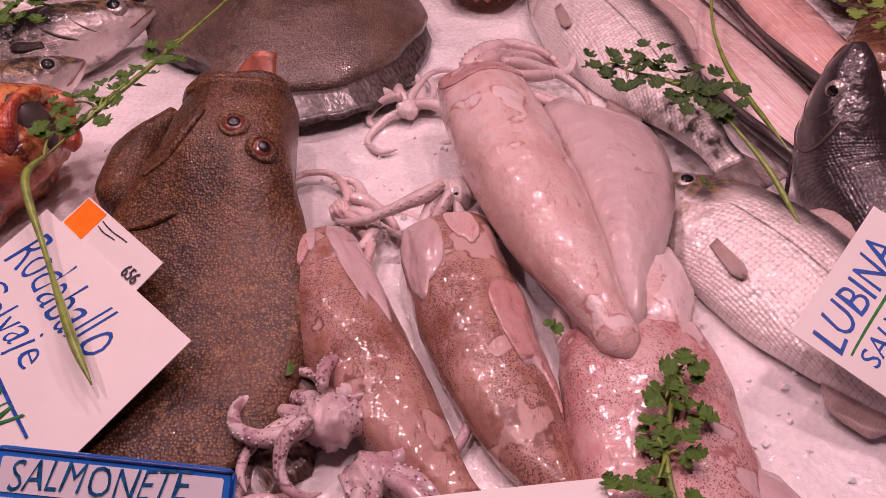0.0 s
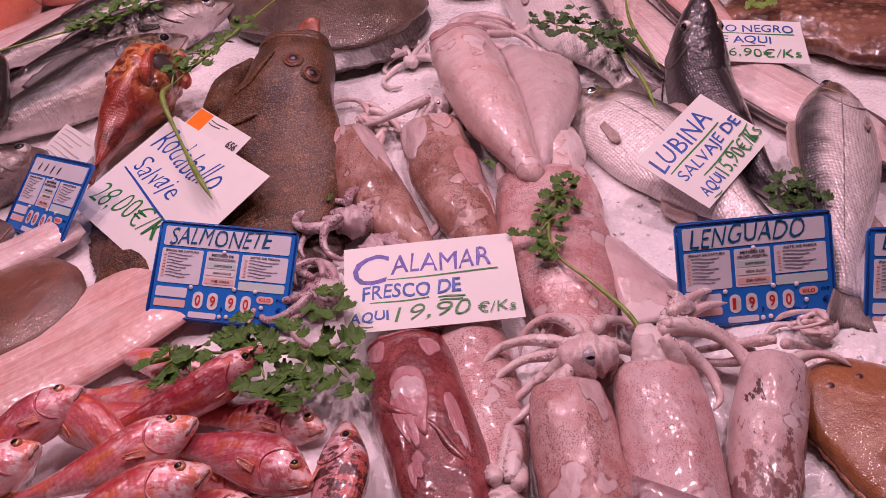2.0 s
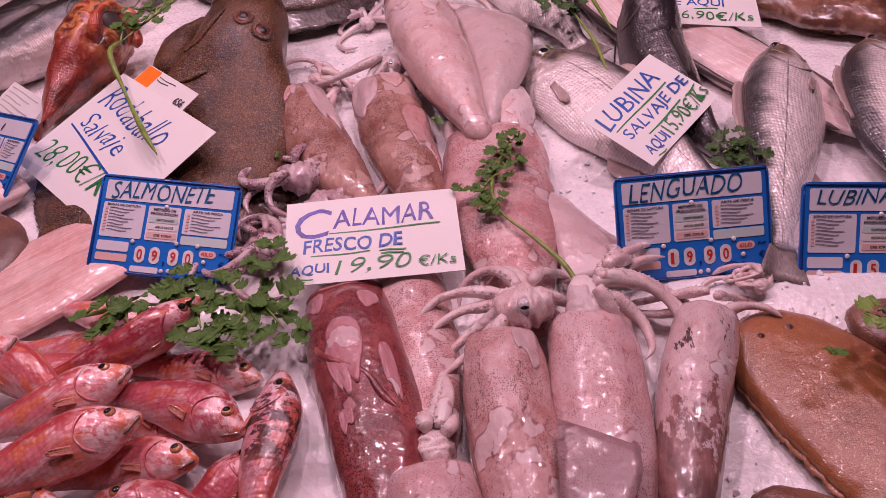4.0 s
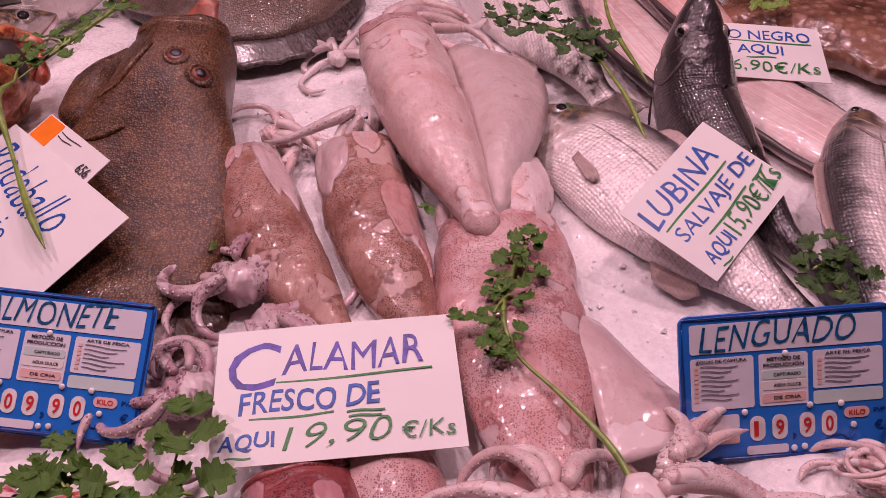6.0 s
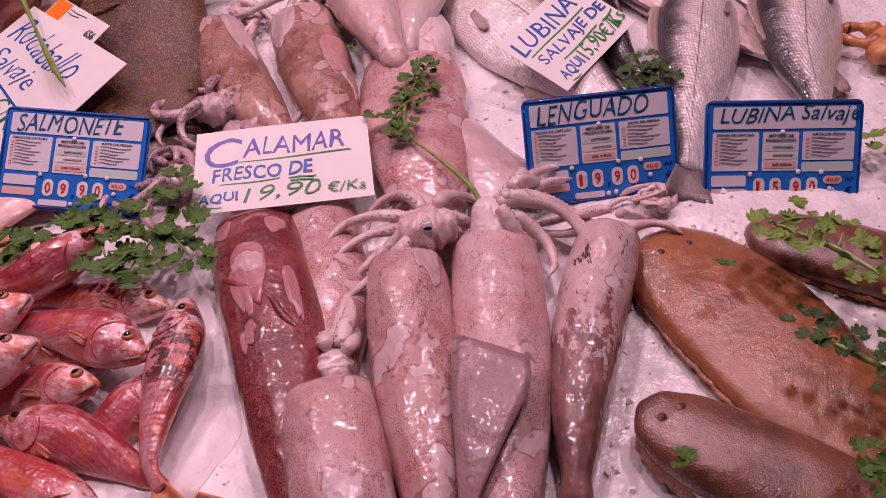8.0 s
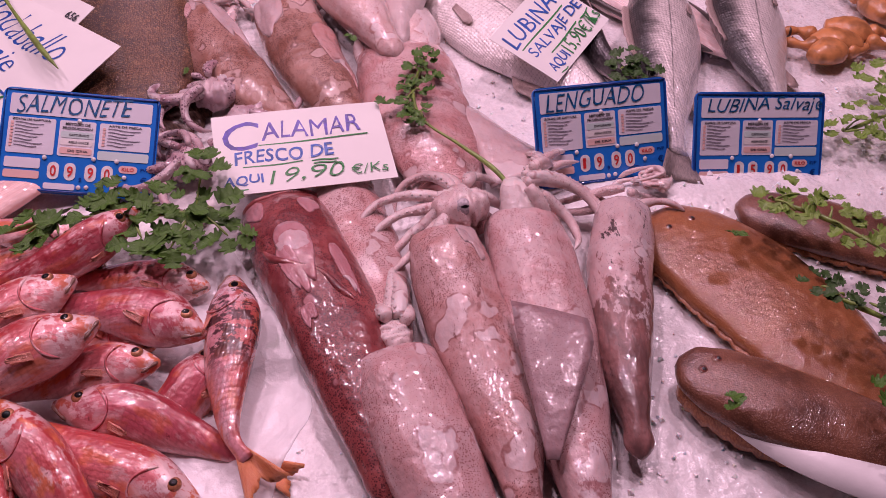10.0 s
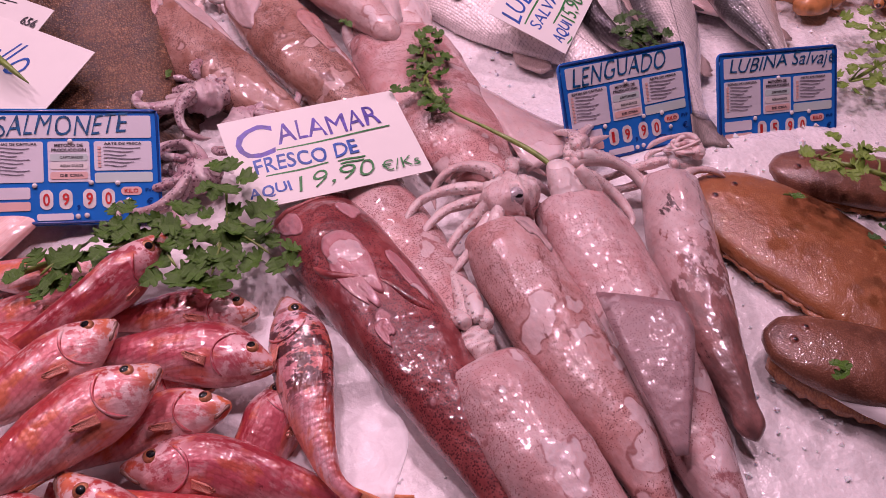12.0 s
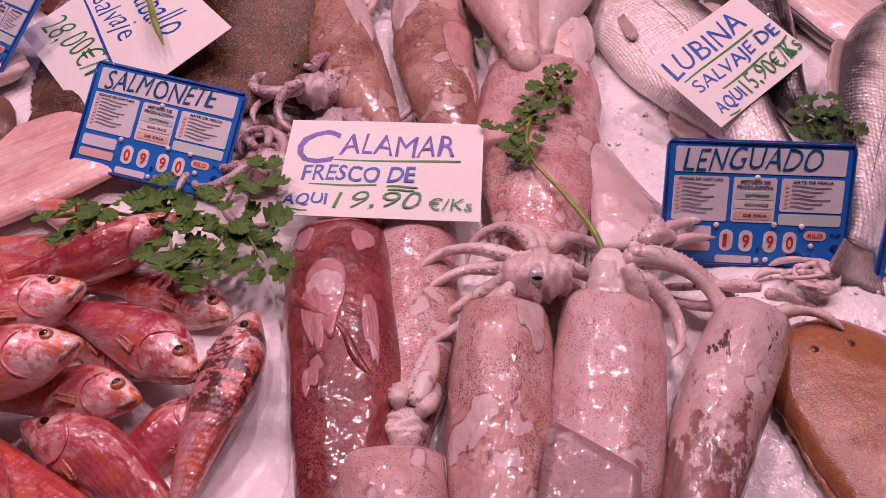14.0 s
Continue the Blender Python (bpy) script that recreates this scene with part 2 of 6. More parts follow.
def fillet_flesh(name, base, blush, blood):
    """Bare fish flesh: slanting muscle bands either side of a darker middle line."""
    k = Nodes(name)
    p = k.coords()
    b = k.uv("body")
    off = k.math("ABSOLUTE", k.math("SUBTRACT", k.axis(b, 1), 0.5))
    wav = k.math("MULTIPLY_ADD", k.noise(p, 28, 3, 0.6), 9.0, k.math("MULTIPLY", off, 26.0))
    band = k.math("SINE", k.math("MULTIPLY_ADD", k.axis(b, 0), 190.0, wav))
    color = k.mix(k.step(k.noise(p, 26, 4, 0.65), 0.40, 0.64), base, blush)
    color = k.mix(k.step(band, 0.55, 0.95, 0.0, 0.14), color, blush)
    color = k.mix(k.step(band, -0.98, -0.80, 0.22, 0.0), color, tuple(min(1.0, v * 1.12 + 0.02) for v in base))
    middle = k.math("ADD", off, k.math("MULTIPLY_ADD", k.noise(p, 45, 4, 0.7), 0.16, -0.08))
    color = k.mix(k.step(middle, 0.0, 0.05, 0.45, 0.0), color, blood)
    color = k.mix(k.step(k.noise(p, 120, 5, 0.75), 0.60, 0.72, 0.0, 0.5), color, blood)
    streak = k.noise(k.uv("body", (3, 34, 1)), 1.0, 4, 0.6)
    color = k.mix(k.step(streak, 0.48, 0.60, 0.0, 0.8), color, blush)
    color = k.mix(k.step(k.noise(k.uv("body", (5, 60, 1)), 1.0, 4, 0.6), 0.54, 0.62, 0.0, 0.7), color, tuple(min(1.0, v * 1.25 + 0.04) for v in base))
    normal = k.bump(band, 0.05, 0.0005, wet_lumps(k, p, 0.4))
    return k.done(color, 0.42, normal=normal, coat=0.8, coat_rough=0.07, sss=0.10)


def plain(name, color, rough=0.5, metal=0.0, var=0.12, grain=90, coat=0.0, lump=0.15, sss=0.0):
    k = Nodes(name)
    p = k.coords()
    dark = tuple(v * (1 - 2 * var) for v in color)
    c = k.mix(k.step(k.noise(p, grain, 4), 0.35, 0.7), color, dark)
    return k.done(c, rough, metal, k.bump(k.noise(p, grain * 5, 3), lump, 0.0008), coat=coat, sss=sss)


def fin_skin(name, base, ray, clear=0.0):
    """Thin rayed fin: streaks run from root to rim."""
    k = Nodes(name)
    streak = k.noise(k.uv("UVMap", (6, 140, 1)), 1.0, 2)
    color = k.mix(k.step(streak, 0.4, 0.62), base, ray)
    color = k.mix(k.step(k.noise(k.coords(), 60, 3), 0.5, 0.7, 0.0, 0.4), color, ray)
    mat = k.done(color, 0.38, 0.0, k.bump(streak, 0.5, 0.0008), coat=0.5, coat_rough=0.12)
    if clear:
        k.b.inputs["Alpha"].default_value = 1 - clear
    return mat


SQUID_PALE = squid_skin("squid_pale", (0.70, 0.55, 0.535), (0.60, 0.395, 0.37), (0.36, 0.125, 0.11), 0.22, 0.0, (0.72, 0.60, 0.595), 900)
SQUID_ROSE = squid_skin("squid_rose", (0.62, 0.45, 0.45), (0.55, 0.32, 0.315), (0.23, 0.055, 0.06), 0.30, 0.0, (0.67, 0.53, 0.54))
SQUID_PINK = squid_skin("squid_pink", (0.62, 0.43, 0.42), (0.52, 0.26, 0.25), (0.20, 0.05, 0.055), 0.36, 0.0, (0.64, 0.49, 0.485))
SQUID_BROWN = squid_skin("squid_brown", (0.45, 0.26, 0.215), (0.28, 0.125, 0.09), (0.11, 0.035, 0.03), 0.42, 0.0, (0.54, 0.37, 0.34), streaks=0.8)
SQUID_RED = squid_skin("squid_red", (0.34, 0.085, 0.082), (0.20, 0.034, 0.038), (0.06, 0.008, 0.013), 0.44, 0.33, (0.46, 0.215, 0.23), 820)
SQUID_INK = squid_skin("squid_inky", (0.60, 0.46, 0.455), (0.52, 0.34, 0.335), (0.12, 0.045, 0.045), 0.16, 0.0, (0.66, 0.55, 0.55), tip=(0.150, 0.066, 0.060))
SQUID_WORN = squid_skin("squid_worn", (0.58, 0.39, 0.38), (0.46, 0.22, 0.20), (0.17, 0.045, 0.042), 0.36, 0.0, (0.64, 0.50, 0.50), streaks=0.9)
SQUID_ARM = squid_skin("squid_arm", (0.72, 0.60, 0.58), (0.62, 0.44, 0.43), (0.36, 0.16, 0.16), 0.24)
SQUID_FLESH = squid_skin("squid_flesh", (0.66, 0.57, 0.56), (0.58, 0.46, 0.45), (0.42, 0.26, 0.25), 0.16)
SQUID_CLEAN = squid_skin("squid_clean", (0.60, 0.47, 0.465), (0.54, 0.38, 0.375), (0.34, 0.16, 0.16), 0.14, 0.0, (0.66, 0.55, 0.55), streaks=0.25)
SQUID_FIN = squid_skin("squid_fin", (0.40, 0.265, 0.275), (0.32, 0.195, 0.205), (0.17, 0.07, 0.08), 0.26, 0.0, (0.46, 0.34, 0.35), gloss=0.6, streaks=0.3)
SQUID_SHEER = squid_skin("squid_sheer", (0.59, 0.49, 0.475), (0.53, 0.40, 0.39), (0.30, 0.16, 0.16), 0.14, 0.0, (0.58, 0.48, 0.48), gloss=0.8, streaks=0.25)
SQUID_BARE = squid_skin("squid_bare", (0.50, 0.27, 0.285), (0.44, 0.17, 0.19), (0.32, 0.10, 0.11), 0.18, 0.0, (0.60, 0.44, 0.45), gloss=1.0, streaks=0.3)
SQUID_BRUISE = squid_skin("squid_bruised", (0.56, 0.44, 0.44), (0.40, 0.24, 0.27), (0.10, 0.035, 0.06), 0.34, 0.40, (0.64, 0.54, 0.54), 380)

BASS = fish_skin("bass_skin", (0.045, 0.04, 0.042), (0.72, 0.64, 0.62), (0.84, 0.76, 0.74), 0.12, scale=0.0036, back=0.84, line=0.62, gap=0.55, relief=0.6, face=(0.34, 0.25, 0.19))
BASS_DARK = fish_skin("bass_back", (0.045, 0.036, 0.04), (0.17, 0.145, 0.15), (0.60, 0.50, 0.50), 0.3, scale=0.0034, back=0.62)
HAKE = fish_skin("hake_skin", (0.030, 0.024, 0.022), (0.52, 0.45, 0.42), (0.80, 0.70, 0.68), 0.20, scale=0.0026, back=0.47, relief=0.3, gap=0.35, line=0.6, head=0.24, mottle=(0.10, 0.075, 0.07), mottle_at=0.60)
MULLET = mullet_skin("mullet_skin", (0.46, 0.050, 0.055), (0.66, 0.185, 0.205), (0.76, 0.46, 0.46), (0.86, 0.64, 0.63), (0.74, 0.205, 0.070))
MULLET_DEEP = mullet_skin("mullet_deep", (0.33, 0.030, 0.045), (0.54, 0.115, 0.150), (0.70, 0.36, 0.38), (0.78, 0.50, 0.51), (0.64, 0.15, 0.070))
MULLET_WORN = mullet_skin("mullet_worn", (0.46, 0.085, 0.075), (0.66, 0.30, 0.34), (0.70, 0.26, 0.20), (0.78, 0.58, 0.62), (0.68, 0.20, 0.09), 0.0036, 0.52)
ROCKFISH = fish_skin("rockfish_skin", (0.30, 0.042, 0.026), (0.52, 0.105, 0.050), (0.62, 0.30, 0.18), 0.05, scale=0.003, mottle=(0.12, 0.022, 0.016), mottle_at=0.52, relief=0.6, gap=0.4, head=0.5, face=(0.66, 0.26, 0.10))
CORAL = fish_skin("coral_skin", (0.58, 0.10, 0.055), (0.66, 0.19, 0.12), (0.72, 0.40, 0.33), 0.05, scale=0.003, relief=0.3, gap=0.3)
DUSKY = fish_skin("dusky_skin", (0.05, 0.035, 0.03), (0.14, 0.095, 0.08), (0.30, 0.22, 0.19), 0.1, scale=0.003, relief=0.4, gap=0.4)
TURBOT = flat_skin("turbot_skin", (0.112, 0.047, 0.021), (0.036, 0.014, 0.008), (0.36, 0.195, 0.095), 540, 1.0, 0.42, 0.5, 0.6, 0.3)
TURBOT_GREY = flat_skin("turbot_grey", (0.150, 0.098, 0.074), (0.066, 0.041, 0.031), (0.34, 0.24, 0.19), 480, 1.0, 0.36, 0.35)
SOLE = flat_skin("sole_skin", (0.32, 0.120, 0.048), (0.235, 0.082, 0.034), (0.50, 0.25, 0.12), 900, 0.45, 0.32, 0.3, 0.9, 0.4)
SOLE_DARK = flat_skin("sole_dark", (0.20, 0.080, 0.047), (0.095, 0.036, 0.024), (0.32, 0.155, 0.10), 820, 0.6, 0.34, 0.35, 1.0, 0.45)
MONK = flat_skin("monk_skin", (0.27, 0.130, 0.085), (0.115, 0.048, 0.034), (0.46, 0.27, 0.19), 90, 0.3, 0.25, 0.5, 1.0)
FLESH = fillet_flesh("fish_flesh", (0.74, 0.50, 0.46), (0.66, 0.36, 0.33), (0.55, 0.22, 0.19))
FLESH_PALE = fillet_flesh("fish_flesh_pale", (0.76, 0.62, 0.60), (0.68, 0.48, 0.46), (0.52, 0.28, 0.26))
FIN_BROWN = fin_skin("fin_brown", (0.15, 0.085, 0.06), (0.055, 0.03, 0.022))
FIN_SOLE = fin_skin("fin_sole", (0.42, 0.17, 0.075), (0.27, 0.095, 0.045))
FIN_GREY = fin_skin("fin_grey", (0.30, 0.24, 0.22), (0.12, 0.09, 0.085))
FIN_PALE = fin_skin("fin_pale", (0.52, 0.40, 0.37), (0.36, 0.25, 0.23))
FIN_ORANGE = fin_skin("fin_orange", (0.74, 0.33, 0.25), (0.62, 0.18, 0.12))
FIN_YELLOW = fin_skin("fin_yellow", (0.78, 0.32, 0.13), (0.62, 0.17, 0.07))
FIN_RED = fin_skin("fin_red", (0.50, 0.10, 0.05), (0.26, 0.04, 0.025))
FIN_DARK = fin_skin("fin_dark", (0.10, 0.075, 0.07), (0.03, 0.022, 0.022))
MOUTH_RED = plain("mouth_red", (0.42, 0.125, 0.075), 0.35, 0.0, 0.25, 120, coat=0.7, lump=0.4)
LIP = plain("lip_brown", (0.22, 0.115, 0.085), 0.35, coat=0.7, lump=0.4)
GILL_PINK = plain("gill_pink", (0.62, 0.34, 0.33), 0.35, coat=0.6, lump=0.3)
EYE_SILVER = plain("eye_silver", (0.55, 0.48, 0.45), 0.18, 0.5, 0.2, 600, coat=1.0)
EYE_AMBER = plain("eye_amber", (0.50, 0.20, 0.10), 0.18, 0.2, 0.2, 600, coat=1.0)
EYE_BROWN = plain("eye_brown", (0.20, 0.055, 0.04), 0.18, 0.0, 0.2, 600, coat=1.0)
EYE_PALE = plain("eye_pale", (0.50, 0.43, 0.46), 0.18, 0.1, 0.2, 600, coat=1.0)
BLACK = plain("eye_black", (0.008, 0.007, 0.009), 0.08, 0.0, 0.1, 200, coat=1.0, lump=0.0)
PUPIL_DULL = plain("eye_dull", (0.016, 0.011, 0.012), 0.3, 0.0, 0.2, 300, coat=0.3)
SHELL = plain("crab_shell", (0.62, 0.26, 0.095), 0.35, 0.0, 0.25, 70, coat=0.5, lump=0.3)
SHELL_BROWN = plain("scallop_brown", (0.34, 0.105, 0.045), 0.4, 0.0, 0.25, 70, coat=0.4, lump=0.3)
SHELL_DARK = plain("crab_tip", (0.05, 0.025, 0.02), 0.3, coat=0.5)
PAPER = plain("paper", (0.79, 0.76, 0.735), 0.55, 0.0, 0.02, 30, lump=0.05)
PAPER_GREY = plain("paper_grey", (0.50, 0.46, 0.46), 0.6, 0.0, 0.03, 30, lump=0.05)
INK_BLUE = plain("ink_blue", (0.02, 0.10, 0.46), 0.35, 0.0, 0.2, 260)
INK_VIOLET = plain("ink_violet", (0.11, 0.075, 0.45), 0.35, 0.0, 0.25, 200)
INK_GREEN = plain("ink_green", (0.03, 0.24, 0.055), 0.4, 0.0, 0.2, 260)
INK_TEAL = plain("ink_teal", (0.01, 0.13, 0.33), 0.35, 0.0, 0.35, 260)
INK_GREY = plain("ink_grey", (0.22, 0.20, 0.26), 0.5)
INK_BLACK = plain("ink_black", (0.05, 0.045, 0.06), 0.5)
INK_RED = plain("ink_red", (0.62, 0.03, 0.03), 0.4)
STICKER = plain("sticker_orange", (0.95, 0.22, 0.015), 0.45, 0.0, 0.04)
BOARD_BLUE = plain("board_blue", (0.022, 0.185, 0.66), 0.22, 0.0, 0.06, 30, coat=0.4, lump=0.03)
BOARD_NAVY = plain("board_navy", (0.008, 0.05, 0.25), 0.25, 0.0, 0.06, 30, coat=0.3, lump=0.03)
PANEL = plain("board_panel", (0.76, 0.74, 0.81), 0.3, 0.0, 0.03, 40, lump=0.03)
PANEL_MINT = plain("board_mint", (0.60, 0.72, 0.70), 0.3, 0.0, 0.03, 40, lump=0.03)
PANEL_ROSE = plain("board_rose", (0.80, 0.52, 0.48), 0.3, 0.0, 0.03, 40, lump=0.03)
PEG = plain("peg_white", (0.85, 0.83, 0.82), 0.25, coat=0.3)
LEAF = plain("parsley_leaf", (0.088, 0.200, 0.020), 0.46, 0.0, 0.30, 140, coat=0.08, lump=0.4)
LEAF_DARK = plain("parsley_dark", (0.048, 0.115, 0.018), 0.46, 0.0, 0.30, 140, coat=0.08, lump=0.4)
LEAF_LIGHT = plain("parsley_light", (0.22, 0.35, 0.055), 0.38, 0.0, 0.22, 140, coat=0.2, lump=0.4)
STEM = plain("parsley_stem", (0.24, 0.34, 0.07), 0.35, 0.0, 0.2, 120, coat=0.3)
STEEL = plain("steel", (0.45, 0.44, 0.44), 0.35, 0.9, 0.08, 20)
TILES = plain("hall_paint", (0.40, 0.36, 0.35), 0.6, 0.0, 0.05, 6)
FLOOR = plain("hall_floor", (0.30, 0.26, 0.25), 0.5, 0.0, 0.1, 8)


def ice_material(name, tint, clear=0.0):
    k = Nodes(name)
    p = k.coords()
    color = k.mix(k.step(k.noise(p, 14, 4), 0.35, 0.7), tint, tuple(v * 0.88 for v in tint))
    color = k.mix(k.step(k.noise(p, 110, 4, 0.7), 0.55, 0.75, 0.0, 0.3), color, tuple(v * 0.7 for v in tint))
    crush = k.voronoi(p, 210, 1.0)
    normal = k.bump(crush, 0.30, 0.0014, k.bump(k.noise(p, 60, 4), 0.5, 0.005))
    normal = k.bump(k.noise(p, 700, 2), 0.35, 0.0006, normal)
    return k.done(color, k.step(k.noise(p, 260, 2), 0.4, 0.65, 0.12, 0.5), 0.0, normal, coat=0.5, coat_rough=0.1, sss=0.35, radius=(1.0, 0.9, 0.9), depth=0.006)


ICE = ice_material("crushed_ice", (0.85, 0.81, 0.81))
ICE_BIT = plain("ice_bit", (0.94, 0.92, 0.92), 0.45, 0.0, 0.02, 200, sss=0.3)


def film_material():
    k = Nodes("plastic_film")
    p = k.coords()
    crease = k.voronoi(p, 70, 1.0)
    normal = k.bump(crease, 0.5, 0.0030, k.bump(k.noise(p, 210, 3), 0.5, 0.0016))
    mat = k.done((0.84, 0.81, 0.82), 0.30, 0.0, normal, coat=0.6, coat_rough=0.10)
    k.b.inputs["Alpha"].default_value = 0.5
    return mat


FILM = film_material()
TRAY = plain("tray_white", (0.84, 0.80, 0.80), 0.3, 0.0, 0.04, 30, coat=0.3)


# ---- geometry helpers ----
Z = Vector((0, 0, 1))
rnd = random.Random(7)


def spline(points, n):
    """n points on a smooth curve through the given ones, evenly spaced."""
    p = np.array(points, float)
    p = np.vstack([2 * p[0] - p[1], p, 2 * p[-1] - p[-2]])
    out = []
    for i in range(1, len(p) - 2):
        for t in np.linspace(0, 1, 24, endpoint=i == len(p) - 3):
            a, b, c, d = p[i - 1:i + 3]
            out.append(0.5 * (2 * b + (c - a) * t + (2 * a - 5 * b + 4 * c - d) * t * t + (3 * b - a - 3 * c + d) * t ** 3))
    out = np.array(out)
    run = np.r_[0, np.cumsum(np.linalg.norm(np.diff(out, axis=0), axis=1))]
    want = np.linspace(0, run[-1], n)
    return np.stack([np.interp(want, run, out[:, i]) for i in range(out.shape[1])], 1), run[-1]


def curve_of(keys, s):
    """Smooth value at s through (s, value...) keys."""
    k = np.array(keys, float)
    out = []
    for col in range(1, k.shape[1]):
        tang = np.gradient(k[:, col], k[:, 0])
        i = np.clip(np.searchsorted(k[:, 0], s, side="right") - 1, 0, len(k) - 2)
        h = k[i + 1, 0] - k[i, 0]
        u = np.clip((s - k[i, 0]) / h, 0, 1)
        a, b, ma, mb = k[i, col], k[i + 1, col], tang[i] * h, tang[i + 1] * h
        out.append((2 * u ** 3 - 3 * u ** 2 + 1) * a + (u ** 3 - 2 * u ** 2 + u) * ma + (3 * u ** 2 - 2 * u ** 3) * b + (u ** 3 - u ** 2) * mb)
    return np.stack(out, -1)


class Body:
    """A bent tapering body along a spine. keys: (s, half depth, height above, height below)."""

    def __init__(self, spine, keys, roll=0.0):
        self.spine, self.keys, self.roll = spine, keys, radians(roll)
        self.wobble, self.seed, self.power = 0.0, 0.0, 1.0
        self.path, self.length = spline(spine, 60)

    def at(self, s):
        """Place, way to the tail, direction of the back and of the upper flank, half depth and heights at s."""
        f = min(max(s, 0), 1) * 59
        i = min(int(f), 58)
        p = Vector(self.path[i]).lerp(Vector(self.path[i + 1]), f - i)
        j, m = max(i - 1, 0), min(i + 2, 59)
        t = Vector(self.path[m] - self.path[j]).normalized()
        left = Z.cross(t).normalized()
        lift = t.cross(left)
        back = math.cos(self.roll) * left + math.sin(self.roll) * lift
        flank = math.cos(self.roll) * lift - math.sin(self.roll) * left
        if self.roll > math.pi / 2 + 0.01:
            flank = -flank
        w, up, down = curve_of(self.keys, np.array(s))
        return p, t, back, flank, max(w, 0.0004), max(up, 0.0004), max(down, 0.0004)

    def on(self, s, a, out=0.0):
        """A point of the skin at s and angle a (degrees; 0 back, 90 upper flank) and the outward direction."""
        p, t, back, flank, w, up, down = self.at(s)
        c, q = math.cos(radians(a)), math.sin(radians(a))
        c2, q2 = math.copysign(abs(c) ** self.power, c), math.copysign(abs(q) ** self.power, q)
        d = (back * c2 * w + flank * q2 * (up if q > 0 else down)) * self.swell(s, c, q)
        o = (back * c / w + flank * q / (up if q > 0 else down)).normalized()
        return p + d + o * out, o

    def swell(self, s, c, q):
        """Unevenness of the body at s, towards the direction (c, q)."""
        if not self.wobble:
            return 1.0
        return 1 + self.wobble * noise.noise(Vector((s * 7 + self.seed, 2 * c, 2 * q))) + self.wobble * 0.35 * noise.noise(Vector((s * 17 + self.seed, 6 * c, 6 * q)))

    def mesh(self, rings=40, segs=28, wobble=0.0, seed=0, power=1.0):
        self.wobble, self.seed, self.power = wobble, seed, power
        verts, faces, uvs, uvb = [], [], [], []
        for i in range(rings + 1):
            s = i / rings
            p, t, back, flank, w, up, down = self.at(s)
            for j in range(segs + 1):
                a = 2 * math.pi * j / segs
                c, q = math.cos(a), math.sin(a)
                c2, q2 = math.copysign(abs(c) ** power, c), math.copysign(abs(q) ** power, q)
                v = p + back * c2 * w + flank * q2 * (up if q > 0 else down)
                v = p + (v - p) * self.swell(s, c, q)
                uvs.append((s * self.length, j / segs * 4 * (w + up)))
                uvb.append((s, 0.5 + 0.5 * c))
                if j < segs:
                    verts.append(v)
        loops = []
        for i in range(rings):
            for j in range(segs):
                k = (j + 1) % segs
                faces.append((i * segs + j, i * segs + k, (i + 1) * segs + k, (i + 1) * segs + j))
                loops += [i * (segs + 1) + j, i * (segs + 1) + j + 1, (i + 1) * (segs + 1) + j + 1, (i + 1) * (segs + 1) + j]
        for ring, s in ((0, 0), (rings, 1)):
            faces.append(tuple(ring * segs + j for j in (range(segs) if s else reversed(range(segs)))))
            loops += [ring * (segs + 1) + j for j in range(segs)]
        return raw_mesh(verts, faces, [uvs[i] for i in loops], [uvb[i] for i in loops])


def raw_mesh(verts, faces, uv=None, body=None):
    me = bpy.data.meshes.new("m")
    me.from_pydata([tuple(v) for v in verts], [], faces)
    for label, data in (("UVMap", uv), ("body", body)):
        if data:
            me.uv_layers.new(name=label).data.foreach_set("uv", [x for pair in data for x in pair])
    bm = bmesh.new()
    bm.from_mesh(me)
    bmesh.ops.recalc_face_normals(bm, faces=bm.faces)
    bpy.data.meshes.remove(me)
    return bm


def thing(name, place, label, category, group="", kind="", turn=None):
    ob = new(name)
    ob.empty_display_size = 0.02
    ob.matrix_basis = (Matrix.Translation(place) if turn is None else turn)
    return tagged(ob, label, category, group, kind)


def part(name, bm, material, parent, label="", local=False, smooth=True):
    """One mesh under a thing or a part; bm in world places unless local."""
    root = parent
    while root.parent:
        root = root.parent
    if not local:
        bm.transform(root.matrix_basis.inverted())
    me = bpy.data.meshes.new(name)
    bm.to_mesh(me)
    bm.free()
    if smooth:
        me.polygons.foreach_set("use_smooth", [True] * len(me.polygons))
    me.materials.append(material)
    ob = new(name, me)
    ob.parent = parent
    if label:
        ob["label"] = label
    return ob


